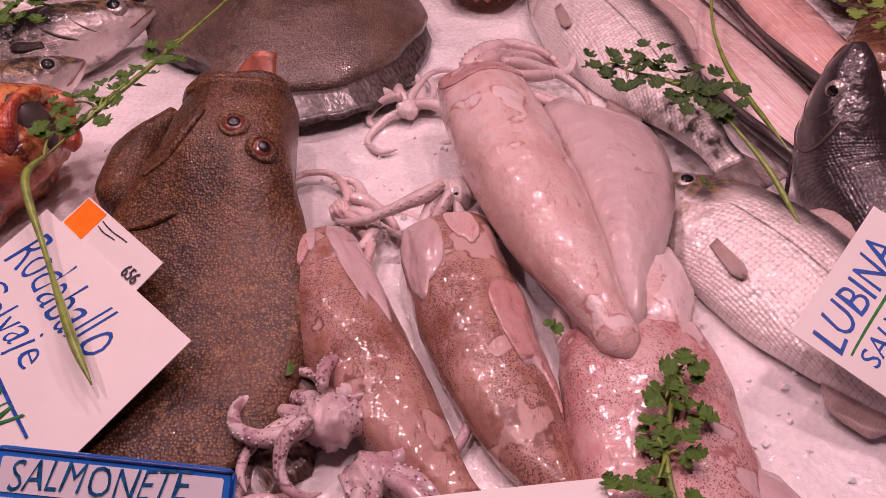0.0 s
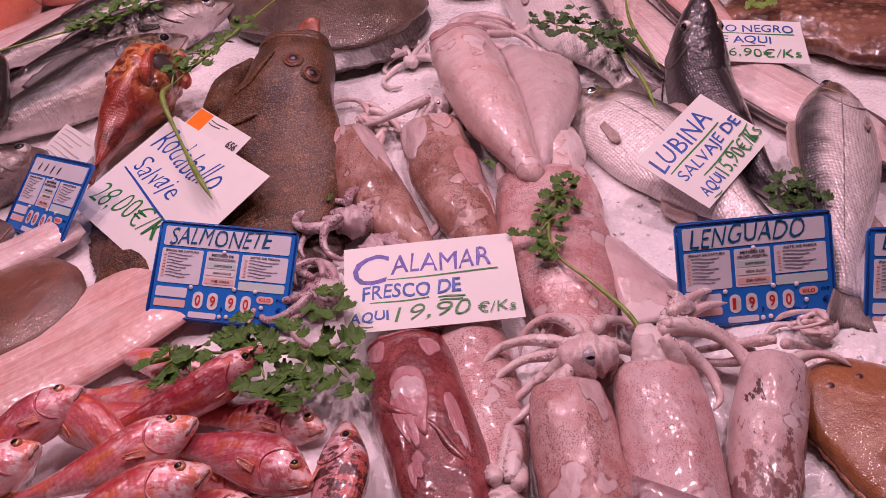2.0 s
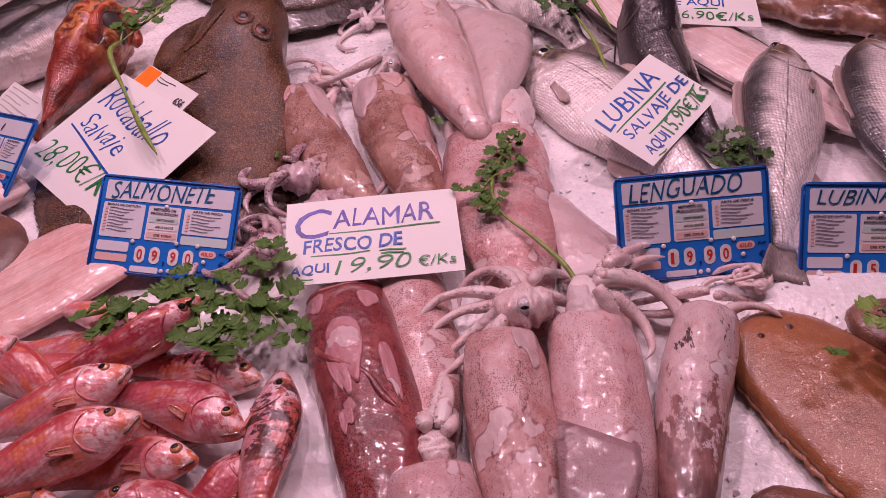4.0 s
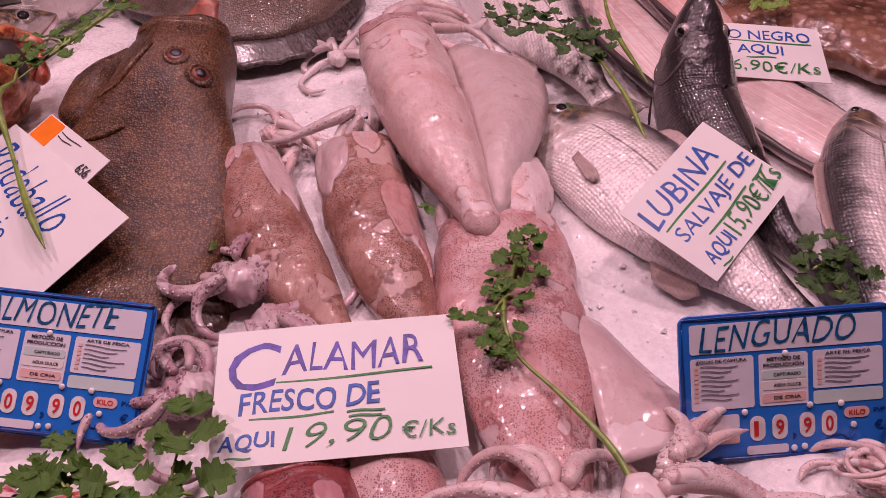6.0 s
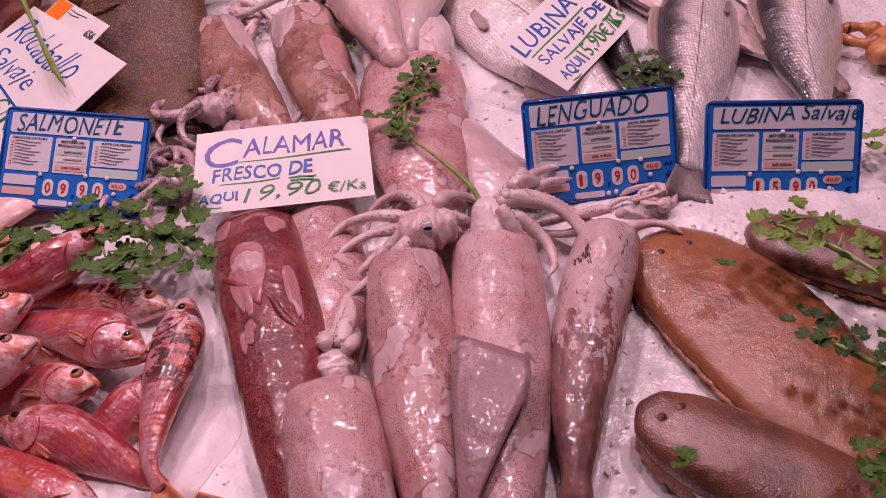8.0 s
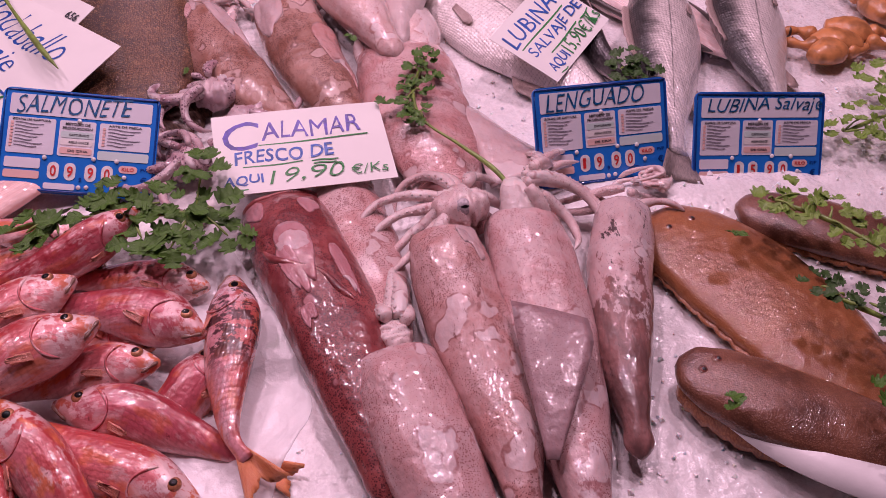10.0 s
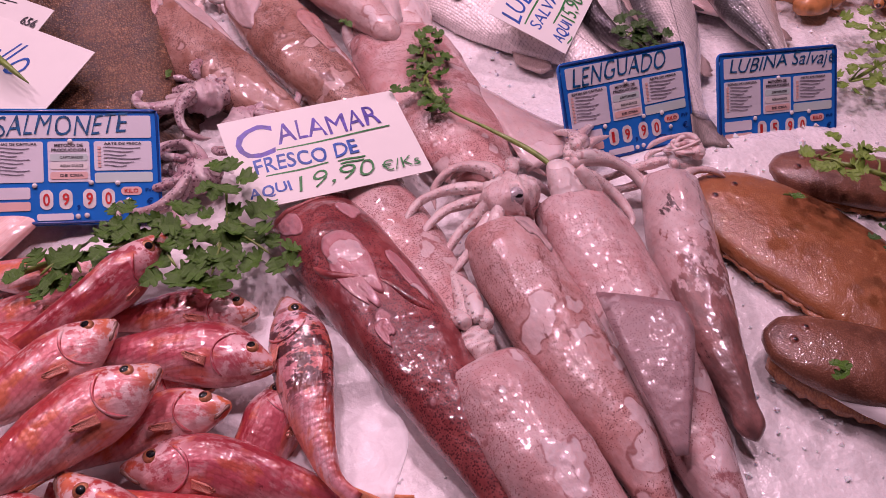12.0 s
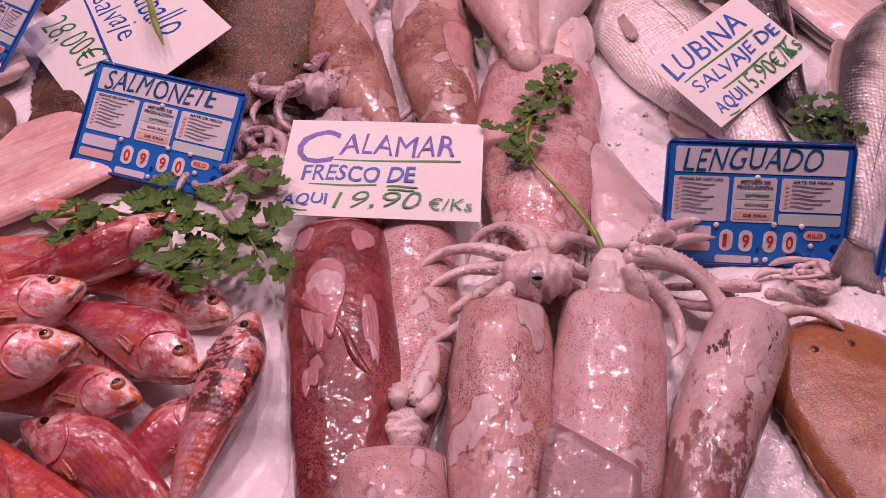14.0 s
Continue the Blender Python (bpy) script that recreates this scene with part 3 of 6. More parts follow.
def sheet(grid, thick=0.0006, ridge=0.0):
    """A thin skin over a grid of points, with two faces and a rim; ridge folds every second row up."""
    g = [[Vector(v) for v in row] for row in grid]
    n, m = len(g), len(g[0])
    top, bottom = [], []
    for i in range(n):
        for j in range(m):
            a, b = g[min(i + 1, n - 1)][j] - g[max(i - 1, 0)][j], g[i][min(j + 1, m - 1)] - g[i][max(j - 1, 0)]
            o = a.cross(b)
            o = o.normalized() if o.length > 1e-12 else Z.copy()
            if o.z < 0:
                o = -o
            lift = ridge * (1 if i % 2 else -1) * j / max(m - 1, 1)
            top.append(g[i][j] + o * (thick / 2 + lift))
            bottom.append(g[i][j] - o * (thick / 2 - lift))
    verts, faces, uv = top + bottom, [], []
    k = n * m

    def face(ids):
        faces.append(tuple(ids))
        uv.extend((((x % k) % m) / (m - 1), ((x % k) // m) / (n - 1)) for x in ids)

    for i in range(n - 1):
        for j in range(m - 1):
            q = [i * m + j, i * m + j + 1, (i + 1) * m + j + 1, (i + 1) * m + j]
            face(q)
            face([x + k for x in reversed(q)])
    rim = [j for j in range(m)] + [i * m + m - 1 for i in range(1, n)] + [(n - 1) * m + j for j in range(m - 2, -1, -1)] + [i * m for i in range(n - 2, 0, -1)]
    for a, b in zip(rim, rim[1:] + rim[:1]):
        face([a, b, b + k, a + k])
    return raw_mesh(verts, faces, uv)


def tube(points, r0, r1, rings=24, segs=10, squash=1.0):
    keys = [(0, r0 * 0.6, r0 * 0.6, r0 * 0.6), (0.04, r0, r0 * squash, r0 * squash), (0.5, (r0 + r1) / 2, (r0 + r1) / 2 * squash, (r0 + r1) / 2 * squash), (0.96, r1, r1 * squash, r1 * squash), (1, r1 * 0.3, r1 * 0.3, r1 * 0.3)]
    return Body(points, keys).mesh(rings, segs)


def ball(place, radius, squash=(1, 1, 1), out=None, u=16, v=10):
    bm = bmesh.new()
    bmesh.ops.create_uvsphere(bm, u_segments=u, v_segments=v, radius=radius)
    m = Matrix.Translation(place)
    if out is not None:
        m = m @ Vector(out).to_track_quat("Z", "Y").to_matrix().to_4x4()
    bm.transform(m @ Matrix.Diagonal((*squash, 1)))
    return bm


def box(x0, x1, y0, y1, z0, z1, bevel=0.0):
    bm = bmesh.new()
    bmesh.ops.create_cube(bm, size=1)
    bm.transform(Matrix.Translation(((x0 + x1) / 2, (y0 + y1) / 2, (z0 + z1) / 2)) @ Matrix.Diagonal((x1 - x0, y1 - y0, z1 - z0, 1)))
    if bevel:
        bmesh.ops.bevel(bm, geom=bm.edges[:], offset=bevel, segments=2, affect="EDGES", profile=0.6)
    return bm


def fan(base, tips, thick=0.0007, ridge=0.0006, steps=5, sag=0.0):
    """A rayed fin from a line of roots to a line of tips."""
    grid = []
    for a, b in zip(base, tips):
        a, b = Vector(a), Vector(b)
        grid.append([a.lerp(b, j / steps) - Z * sag * (j / steps) ** 2 for j in range(steps + 1)])
    return sheet(grid, thick, ridge)


# ---- the setting ----
def ice_height(x, y):
    v = Vector((x, y, 0))
    h = 0.006 + 0.006 * noise.noise(v * 6) + 0.0026 * noise.noise(v * 45) + 0.0013 * noise.noise(v * 130)
    h += 0.014 * math.exp(-((x - 0.30) ** 2 / 0.012 + (y - 0.105) ** 2 / 0.0015))
    h -= 0.02 * max(0.0, -0.30 - y) / 0.1
    return h


def build_ice():
    nx, ny, x0, y0, dx, dy = 330, 300, -1.0, -0.42, 0.0062, 0.0062
    verts = [(x0 + i * dx, y0 + j * dy, ice_height(x0 + i * dx, y0 + j * dy)) for j in range(ny) for i in range(nx)]
    faces = [(j * nx + i, j * nx + i + 1, (j + 1) * nx + i + 1, (j + 1) * nx + i) for j in range(ny - 1) for i in range(nx - 1)]
    me = bpy.data.meshes.new("ice_bed")
    me.from_pydata(verts, [], faces)
    me.polygons.foreach_set("use_smooth", [True] * len(faces))
    me.materials.append(ICE)
    tagged(new("ice_bed", me), "white crushed ice spread over the fish counter", "ice", kind="structure")
    r = random.Random(3)
    verts, faces = [], []
    for _ in range(700):
        x, y = r.uniform(-0.65, 0.75), r.uniform(-0.32, 0.95)
        if r.random() < 0.9:
            x, y = r.choice(((0.255, 0.0), (0.01, -0.15), (0.30, 0.12), (0.16, 0.33), (0.36, 0.12), (-0.02, 0.5), (0.22, -0.16), (-0.25, 0.09), (0.5, 0.2)))
            x, y = x + r.gauss(0, 0.05), y + r.gauss(0, 0.06)
        size = r.uniform(0.0009, 0.0024) * (1.6 if r.random() < 0.08 else 1)
        c = Vector((x, y, ice_height(x, y) + size * 0.3))
        q = Euler((r.uniform(0, 6), r.uniform(0, 6), r.uniform(0, 6))).to_matrix()
        k = len(verts)
        for d in ((1, 0, 0), (-1, 0, 0), (0, 1, 0), (0, -1, 0), (0, 0, 1), (0, 0, -1)):
            verts.append(c + q @ Vector(d) * size * r.uniform(0.6, 1.3))
        for a, b, d in ((0, 2, 4), (2, 1, 4), (1, 3, 4), (3, 0, 4), (2, 0, 5), (1, 2, 5), (3, 1, 5), (0, 3, 5)):
            faces.append((k + a, k + b, k + d))
    me = bpy.data.meshes.new("ice_chips")
    bm = raw_mesh(verts, faces)
    bm.to_mesh(me)
    bm.free()
    me.materials.append(ICE_BIT)
    tagged(new("ice_chips", me), "loose clear chips of crushed ice on the bed", "ice", kind="stuff")


def wall(name, x0, x1, y0, y1, z0, z1, material, label):
    bm = box(x0, x1, y0, y1, z0, z1)
    me = bpy.data.meshes.new(name)
    bm.to_mesh(me)
    bm.free()
    me.materials.append(material)
    return tagged(new(name, me), label, name.split("_")[0], kind="structure")


build_ice()
wall("counter", -1.05, 1.1, -0.46, 1.5, -0.88, -0.045, STEEL, "steel body of the sloping fish counter")
wall("floor", -4, 4, -4, 4, -1.0, -0.88, FLOOR, "grey floor of the market hall")
wall("ceiling", -4, 4, -4, 4, 2.4, 2.5, TILES, "plain pale ceiling of the market hall")
wall("wall_north", -4, 4, 4, 4.1, -0.88, 2.4, TILES, "plain pale wall behind the fish counter")
wall("wall_south", -4, 4, -4.1, -4, -0.88, 2.4, TILES, "plain pale wall of the market hall")
wall("wall_east", 4, 4.1, -4, 4, -0.88, 2.4, TILES, "plain pale side wall of the market hall")
wall("wall_west", -4.1, -4, -4, 4, -0.88, 2.4, TILES, "plain pale side wall of the market hall")


# ---- fish ----
def eye_on(body, root, s, a, r, iris, sink=0.35):
    p, o = body.on(s, a, -r * sink)
    eye = part("eye", ball(p, r, (1, 1, 0.62), o), iris, root)
    part("pupil", ball(p + o * r * 0.36, r * 0.60, (1, 1, 0.6), o, 12, 8), BLACK, eye)
    return eye


def tail_on(body, root, length, spread, fork, material, sag=0.0):
    p, t, back, flank, w, up, down = body.at(0.985)
    base, tips = [], []
    for i in range(15):
        k = i / 7 - 1
        base.append(p + back * w * 0.9 * k - t * 0.004)
        reach = length * (1 - fork * (1 - abs(k)) - 0.08 * rnd.random())
        tips.append(p + t * reach * math.cos(k * spread) + back * reach * math.sin(k * spread) + flank * 0.004 * math.sin(3 * k + s_seed(p)))
    part("tail_fin", fan(base, tips, sag=sag), material, root)


def s_seed(p):
    return (p.x * 91 + p.y * 37) % 6


def ridge_fin(body, root, name, s0, s1, a, height, material, lean=0.4, n=15):
    base, tips = [], []
    for i in range(n):
        u = i / (n - 1)
        s = s0 + (s1 - s0) * u
        q, o = body.on(s, a, -0.001)
        t = body.at(s)[1]
        h = height * (0.45 + 0.55 * math.sin(math.pi * min(1, 0.15 + u * 0.85))) * (0.9 + 0.2 * rnd.random())
        base.append(q)
        tips.append(q + (o + t * lean * 1.6).normalized() * h)
    return part(name, fan(base, tips, steps=3), material, root)


def side_fin(body, root, name, s, a, length, width, material, dip=0.25):
    q, o = body.on(s, a, 0.0008)
    p, t, back, flank = body.at(s)[:4]
    across = t.cross(o).normalized()
    base, tips = [], []
    for i in range(9):
        k = i / 4 - 1
        base.append(q + across * k * width * 0.22)
        ang = k * 0.2 + dip
        tips.append(q + (t * math.cos(ang) + across * math.sin(ang)) * length * (1 - 0.25 * k * k) + o * 0.0025)
    return part(name, fan(base, tips, steps=4), material, root)


def gill_line(body, root, s, material, bulge=0.10):
    """The rim of the gill cover and, before it, the finer seam of the cheek."""
    for at, depth, r0 in ((s - 0.02, bulge, 0.0011), (s - 0.075, bulge * 0.7, 0.0006)):
        pts = [body.on(at + depth * math.sin(math.pi * i / 12), 42 + 88 * i / 12, -0.0004)[0] for i in range(13)]
        part("gill_cover", tube(pts, r0, r0 * 0.7, 30, 7), material, root)


FISH_KEYS = [(0, 0.10, 0.14), (0.03, 0.30, 0.36), (0.10, 0.58, 0.66), (0.20, 0.84, 0.92), (0.33, 1.0, 1.0), (0.50, 0.95, 0.92), (0.70, 0.66, 0.62), (0.86, 0.34, 0.30), (0.95, 0.24, 0.16), (1, 0.26, 0.10)]
BLUNT_KEYS = [(0, 0.12, 0.16), (0.025, 0.27, 0.36), (0.08, 0.50, 0.62), (0.16, 0.80, 0.88), (0.27, 1.0, 1.0), (0.42, 0.93, 0.92), (0.62, 0.66, 0.64), (0.80, 0.38, 0.36), (0.93, 0.22, 0.16), (1, 0.25, 0.09)]


def swim(name, spine, depth, thick, roll, skin, label, category, group="", keys=FISH_KEYS, eye=(0.105, 62, 0.0045, EYE_SILVER), tail=(0.05, 0.55, 0.25, FIN_GREY), fins=FIN_GREY, gill=0.2, belly=True, dorsal=(0.32, 0.62, 0.014), mouth=True, wobble=0.03, rings=44, cheek=None):
    root = thing(name, (*np.mean(np.array(spine)[:, :2], 0), 0.0), label, category, group)
    body = Body(spine, [(s, w * depth, h * thick, h * thick) for s, w, h in keys], roll)
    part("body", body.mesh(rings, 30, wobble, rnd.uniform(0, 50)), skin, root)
    if eye:
        s, a, r, iris = eye
        eye_on(body, root, s, a, r, iris)
        if 40 < roll < 140:
            eye_on(body, root, s, -a, r, iris)
    if tail:
        tail_on(body, root, *tail)
    if gill and cheek is not False:
        gill_line(body, root, gill, cheek or FIN_GREY, 0.08)
    if gill:
        side_fin(body, root, "pectoral_fin", gill + 0.07, 116, depth * 0.70, depth * (0.62 if depth < 0.025 else 0.34), fins, 0.22)
    if dorsal:
        ridge_fin(body, root, "dorsal_fin", dorsal[0], dorsal[1], 4, dorsal[2], fins)
    if belly:
        ridge_fin(body, root, "belly_fin", 0.62, 0.74, 178, depth * 0.5, fins, 0.8, 9)
    if mouth:
        pts = [body.on(s, a, 0.0002)[0] for s, a in ((0.004, 100), (0.03, 128), (0.06, 140), (0.085, 146))]
        part("mouth", tube(pts, 0.0009, 0.0006, 10, 6), LIP, root)
    return root, body


def lay(xy, z0, z1=None):
    """Places on the plan at heights that run from z0 to z1."""
    z1 = z0 if z1 is None else z1
    return [(x, y, z0 + (z1 - z0) * i / (len(xy) - 1)) for i, (x, y) in enumerate(xy)]


SEA = "sea bass on the ice"
bass_eye = (0.095, 66, 0.0085, EYE_SILVER)
swim("sea_bass", lay([(0.126, 0.466), (0.180, 0.390), (0.230, 0.305), (0.285, 0.215)], 0.026, 0.020), 0.048, 0.020, 15, BASS, "silver sea bass lying on its side on ice", "fish", SEA, eye=bass_eye, fins=FIN_PALE, tail=(0.05, 0.5, 0.2, FIN_GREY), cheek=False)
swim("sea_bass", [(0.262, 0.496, 0.112), (0.259, 0.478, 0.072), (0.258, 0.448, 0.036), (0.264, 0.400, 0.024), (0.281, 0.328, 0.020), (0.302, 0.262, 0.018)], 0.038, 0.032, 75, BASS_DARK, "dark-backed sea bass with its head propped up", "fish", SEA, eye=(0.11, 58, 0.0075, EYE_SILVER), tail=(0.05, 0.5, 0.2, FIN_DARK), fins=FIN_DARK, cheek=FIN_DARK)
swim("sea_bass", lay([(0.388, 0.440), (0.350, 0.305), (0.325, 0.215), (0.309, 0.150)], 0.030, 0.022), 0.040, 0.027, 158, BASS, "whole silver sea bass with head away, tail behind a board", "fish", SEA, eye=(0.06, 42, 0.0060, EYE_SILVER), fins=FIN_PALE, tail=(0.045, 0.5, 0.2, FIN_GREY), cheek=FIN_GREY)
swim("sea_bass", lay([(0.482, 0.440), (0.440, 0.296), (0.432, 0.236), (0.426, 0.190)], 0.030, 0.022), 0.043, 0.027, 158, BASS, "whole silver sea bass laid beside another on ice", "fish", SEA, eye=(0.06, 42, 0.0060, EYE_SILVER), fins=FIN_PALE, tail=(0.045, 0.5, 0.2, FIN_GREY), cheek=FIN_GREY)
swim("sea_bass", lay([(0.075, 0.800), (0.122, 0.690), (0.160, 0.585), (0.190, 0.48)], 0.030, 0.024), 0.050, 0.024, 20, BASS, "silver sea bass half under squid arms on ice", "fish", SEA, eye=bass_eye, fins=FIN_PALE, cheek=FIN_GREY)

HAKES = "hake in the row"
swim("hake", lay([(-0.296, 0.735), (-0.372, 0.686), (-0.456, 0.622), (-0.570, 0.525)], 0.042, 0.034), 0.038, 0.032, 150, HAKE, "long grey hake lying with its head up the counter", "fish", HAKES, eye=(0.10, 80, 0.0115, EYE_SILVER), tail=None, belly=False, fins=FIN_DARK, gill=0.24, cheek=FIN_DARK)
swim("hake", lay([(-0.335, 0.645), (-0.403, 0.577), (-0.455, 0.515), (-0.56, 0.415)], 0.040, 0.032), 0.036, 0.030, 140, HAKE, "long grey hake lying beside a red fish", "fish", HAKES, eye=(0.10, 80, 0.0105, EYE_SILVER), tail=None, belly=False, fins=FIN_DARK, gill=0.24, cheek=FIN_DARK)
swim("hake", lay([(-0.315, 0.850), (-0.392, 0.792), (-0.487, 0.708), (-0.62, 0.60)], 0.040, 0.034), 0.038, 0.032, 150, HAKE, "long grey hake behind the others on ice", "fish", HAKES, eye=(0.10, 80, 0.0105, EYE_SILVER), tail=None, belly=False, fins=FIN_DARK, gill=0.24, cheek=FIN_DARK)
swim("hake", lay([(-0.425, 0.408), (-0.470, 0.372), (-0.53, 0.335), (-0.62, 0.30)], 0.032, 0.028), 0.034, 0.028, 150, DUSKY, "dark hake head with its jaw towards the boards", "fish", HAKES, eye=(0.10, 60, 0.010, EYE_SILVER), tail=None, belly=False, fins=FIN_DARK, gill=0.24, cheek=FIN_DARK)

gape = thing("hake", (-0.53, 0.49, 0), "hake head with wide silver gill opening", "fish", HAKES)
part("gill_cover", tube([(-0.600, 0.575, 0.050), (-0.545, 0.560, 0.066), (-0.512, 0.515, 0.066), (-0.502, 0.460, 0.054), (-0.520, 0.415, 0.036)], 0.012, 0.007, 30, 12), HAKE, gape)
part("throat", Body([(-0.60, 0.545, 0.030), (-0.555, 0.50, 0.034), (-0.54, 0.44, 0.026)], [(0, 0.02, 0.02, 0.02), (0.5, 0.034, 0.022, 0.022), (1, 0.015, 0.012, 0.012)]).mesh(20, 16, 0.1), FIN_DARK, gape)
rock, rb = swim("rockfish", [(-0.320, 0.560, 0.062), (-0.345, 0.500, 0.050), (-0.357, 0.440, 0.040), (-0.362, 0.375, 0.028)], 0.044, 0.036, 60, ROCKFISH, "red rockfish with a gaping mouth on ice", "fish", keys=BLUNT_KEYS, eye=(0.16, 52, 0.0065, EYE_AMBER), tail=(0.03, 0.6, 0.1, FIN_RED), fins=FIN_RED, wobble=0.22, gill=0, dorsal=None)
# Dark ball sunk in the head stands for the shaded hollow of the gill.
cavity, side = rb.on(0.26, -28, -0.007)
part("gill_opening", ball(cavity, 0.021, (0.75, 1.2, 0.45), side, 20, 14), FIN_DARK, rock, "dark open gill")
part("gill_cover", tube([rb.on(0.10, -8, 0.001)[0], rb.on(0.22, 0, 0.004)[0], rb.on(0.36, -6, 0.004)[0], rb.on(0.45, -26, 0.001)[0]], 0.0052, 0.0038, 30, 10), ROCKFISH, rock)
part("jaw", tube([rb.on(0.10, -14, 0.001)[0], rb.on(0.08, -50, 0.004)[0], rb.on(0.22, -78, 0.005)[0]], 0.0050, 0.0036, 26, 10), CORAL, rock)
swim("red_fish", lay([(-0.640, 0.880), (-0.640, 0.790), (-0.650, 0.690), (-0.665, 0.61)], 0.036), 0.036, 0.030, 110, CORAL, "small coral-red fish lying on ice", "fish", keys=BLUNT_KEYS, eye=(0.1, 55, 0.005, EYE_AMBER), tail=None, fins=FIN_ORANGE)
swim("red_fish", lay([(-0.52, 0.93), (-0.58, 0.88), (-0.66, 0.86), (-0.74, 0.86)], 0.036), 0.038, 0.030, 60, CORAL, "pinkish red fish lying behind the hake", "fish", keys=BLUNT_KEYS, eye=(0.1, 55, 0.005, EYE_AMBER), tail=None, fins=FIN_RED)
swim("dusky_fish", lay([(-0.42, 0.90), (-0.47, 0.92), (-0.53, 0.96), (-0.58, 1.0)], 0.034), 0.038, 0.028, 60, DUSKY, "small dusky grey fish behind the hake", "fish", keys=BLUNT_KEYS, tail=None, fins=FIN_DARK, cheek=FIN_DARK)
swim("dusky_fish", lay([(-0.415, 0.290), (-0.455, 0.270), (-0.50, 0.25), (-0.56, 0.22)], 0.024), 0.036, 0.022, 160, DUSKY, "small dark fish lying beside a blue price board", "fish", keys=BLUNT_KEYS, tail=None, fins=FIN_DARK, cheek=FIN_DARK)

# red mullet pile
PILE = "red mullets in the pile"
mullet_tail = (0.028, 0.34, 0.40, FIN_YELLOW)


def mullet(xy, z0, z1, roll, skin, size=1.0, label="pink-red mullet in a heap on ice", tail=mullet_tail, barbel=False):
    root, body = swim("red_mullet", lay(xy, z0, z1), 0.0172 * size, 0.0125 * size, roll, skin, label, "fish", PILE, keys=BLUNT_KEYS, eye=(0.12, 58, 0.0046, EYE_AMBER), tail=tail, fins=FIN_ORANGE, gill=0.22, dorsal=None, belly=False, rings=36, cheek=False)
    seam = [body.on(0.20 + 0.07 * math.sin(math.pi * i / 8), 48 + 96 * i / 8, -0.0001)[0] for i in range(9)]
    part("gill_cover", tube(seam, 0.0008, 0.0005, 18, 6), skin, root)
    if barbel:
        for a in (130, 150):
            q, o = body.on(0.05, a)
            t = body.at(0.05)[1]
            part("barbel", tube([q, q + t * 0.012 + o * 0.003 - Z * 0.003, q + t * 0.026 - Z * 0.010], 0.0008, 0.0004, 10, 6), FLESH_PALE, root)
    return root


mullet([(-0.160, 0.100), (-0.200, 0.108), (-0.245, 0.122), (-0.275, 0.130)], 0.020, 0.018, 190, MULLET, label="red mullet under parsley with a yellow tail")
mullet([(-0.150, 0.068), (-0.200, 0.076), (-0.240, 0.080), (-0.275, 0.085)], 0.022, 0.020, 170, MULLET, 1.1)
mullet([(-0.180, 0.036), (-0.215, 0.052), (-0.245, 0.063), (-0.280, 0.072)], 0.022, 0.020, 170, MULLET, 1.0)
mullet([(-0.076, 0.040), (-0.110, 0.050), (-0.150, 0.058), (-0.185, 0.056)], 0.022, 0.018, 160, MULLET, 1.0)
mullet([(-0.110, -0.006), (-0.140, 0.010), (-0.17, 0.020), (-0.21, 0.024)], 0.018, 0.018, 170, MULLET, 1.0)
mullet([(-0.070, -0.012), (-0.085, -0.045), (-0.112, -0.075), (-0.135, -0.085)], 0.018, 0.016, 150, MULLET_DEEP, 1.05)
mullet([(-0.102, -0.030), (-0.134, -0.028), (-0.170, -0.032), (-0.210, -0.042)], 0.032, 0.022, 165, MULLET, 1.0, barbel=True)
mullet([(-0.124, 0.096), (-0.162, 0.062), (-0.205, 0.042), (-0.240, 0.034)], 0.050, 0.034, 120, MULLET_DEEP, 0.95, tail=None)
mullet([(-0.074, -0.016), (-0.112, 0.006), (-0.160, 0.020), (-0.195, 0.022)], 0.038, 0.034, 165, MULLET_DEEP, 1.15, barbel=True)
mullet([(-0.156, 0.030), (-0.195, 0.008), (-0.236, -0.010), (-0.270, -0.02)], 0.052, 0.040, 160, MULLET, 1.1, barbel=True)
mullet([(-0.164, -0.050), (-0.115, -0.062), (-0.070, -0.084), (-0.040, -0.100)], 0.026, 0.012, 25, MULLET_DEEP, 1.1, label="deep red mullet lying on ice, head in the heap", tail=(0.028, 0.4, 0.4, FIN_YELLOW))
mullet([(-0.134, -0.014), (-0.180, -0.034), (-0.225, -0.056), (-0.26, -0.07)], 0.058, 0.048, 160, MULLET, 1.2, barbel=True)
mullet([(-0.074, -0.126), (-0.125, -0.098), (-0.170, -0.070), (-0.200, -0.055)], 0.020, 0.030, 155, MULLET, 1.15, tail=None)
mullet([(-0.190, -0.056), (-0.162, -0.096), (-0.130, -0.140), (-0.10, -0.18)], 0.044, 0.020, 35, MULLET, 1.1)
mullet([(-0.240, -0.055), (-0.205, -0.085), (-0.180, -0.125), (-0.16, -0.17)], 0.040, 0.020, 40, MULLET, 1.2)
mullet([(-0.058, 0.037), (-0.058, -0.006), (-0.060, -0.046), (-0.058, -0.084), (-0.048, -0.104)], 0.034, 0.028, 25, MULLET_WORN, 1.15, "worn red mullet lying alone on plastic film", tail=(0.032, 0.5, 0.45, FIN_YELLOW))
mullet([(-0.246, 0.060), (-0.276, 0.036), (-0.306, 0.008), (-0.335, -0.010)], 0.054, 0.040, 165, MULLET_DEEP, 1.1, tail=None)
mullet([(-0.275, 0.055), (-0.245, 0.042), (-0.215, 0.022), (-0.190, -0.002)], 0.042, 0.040, 30, MULLET, 1.05)
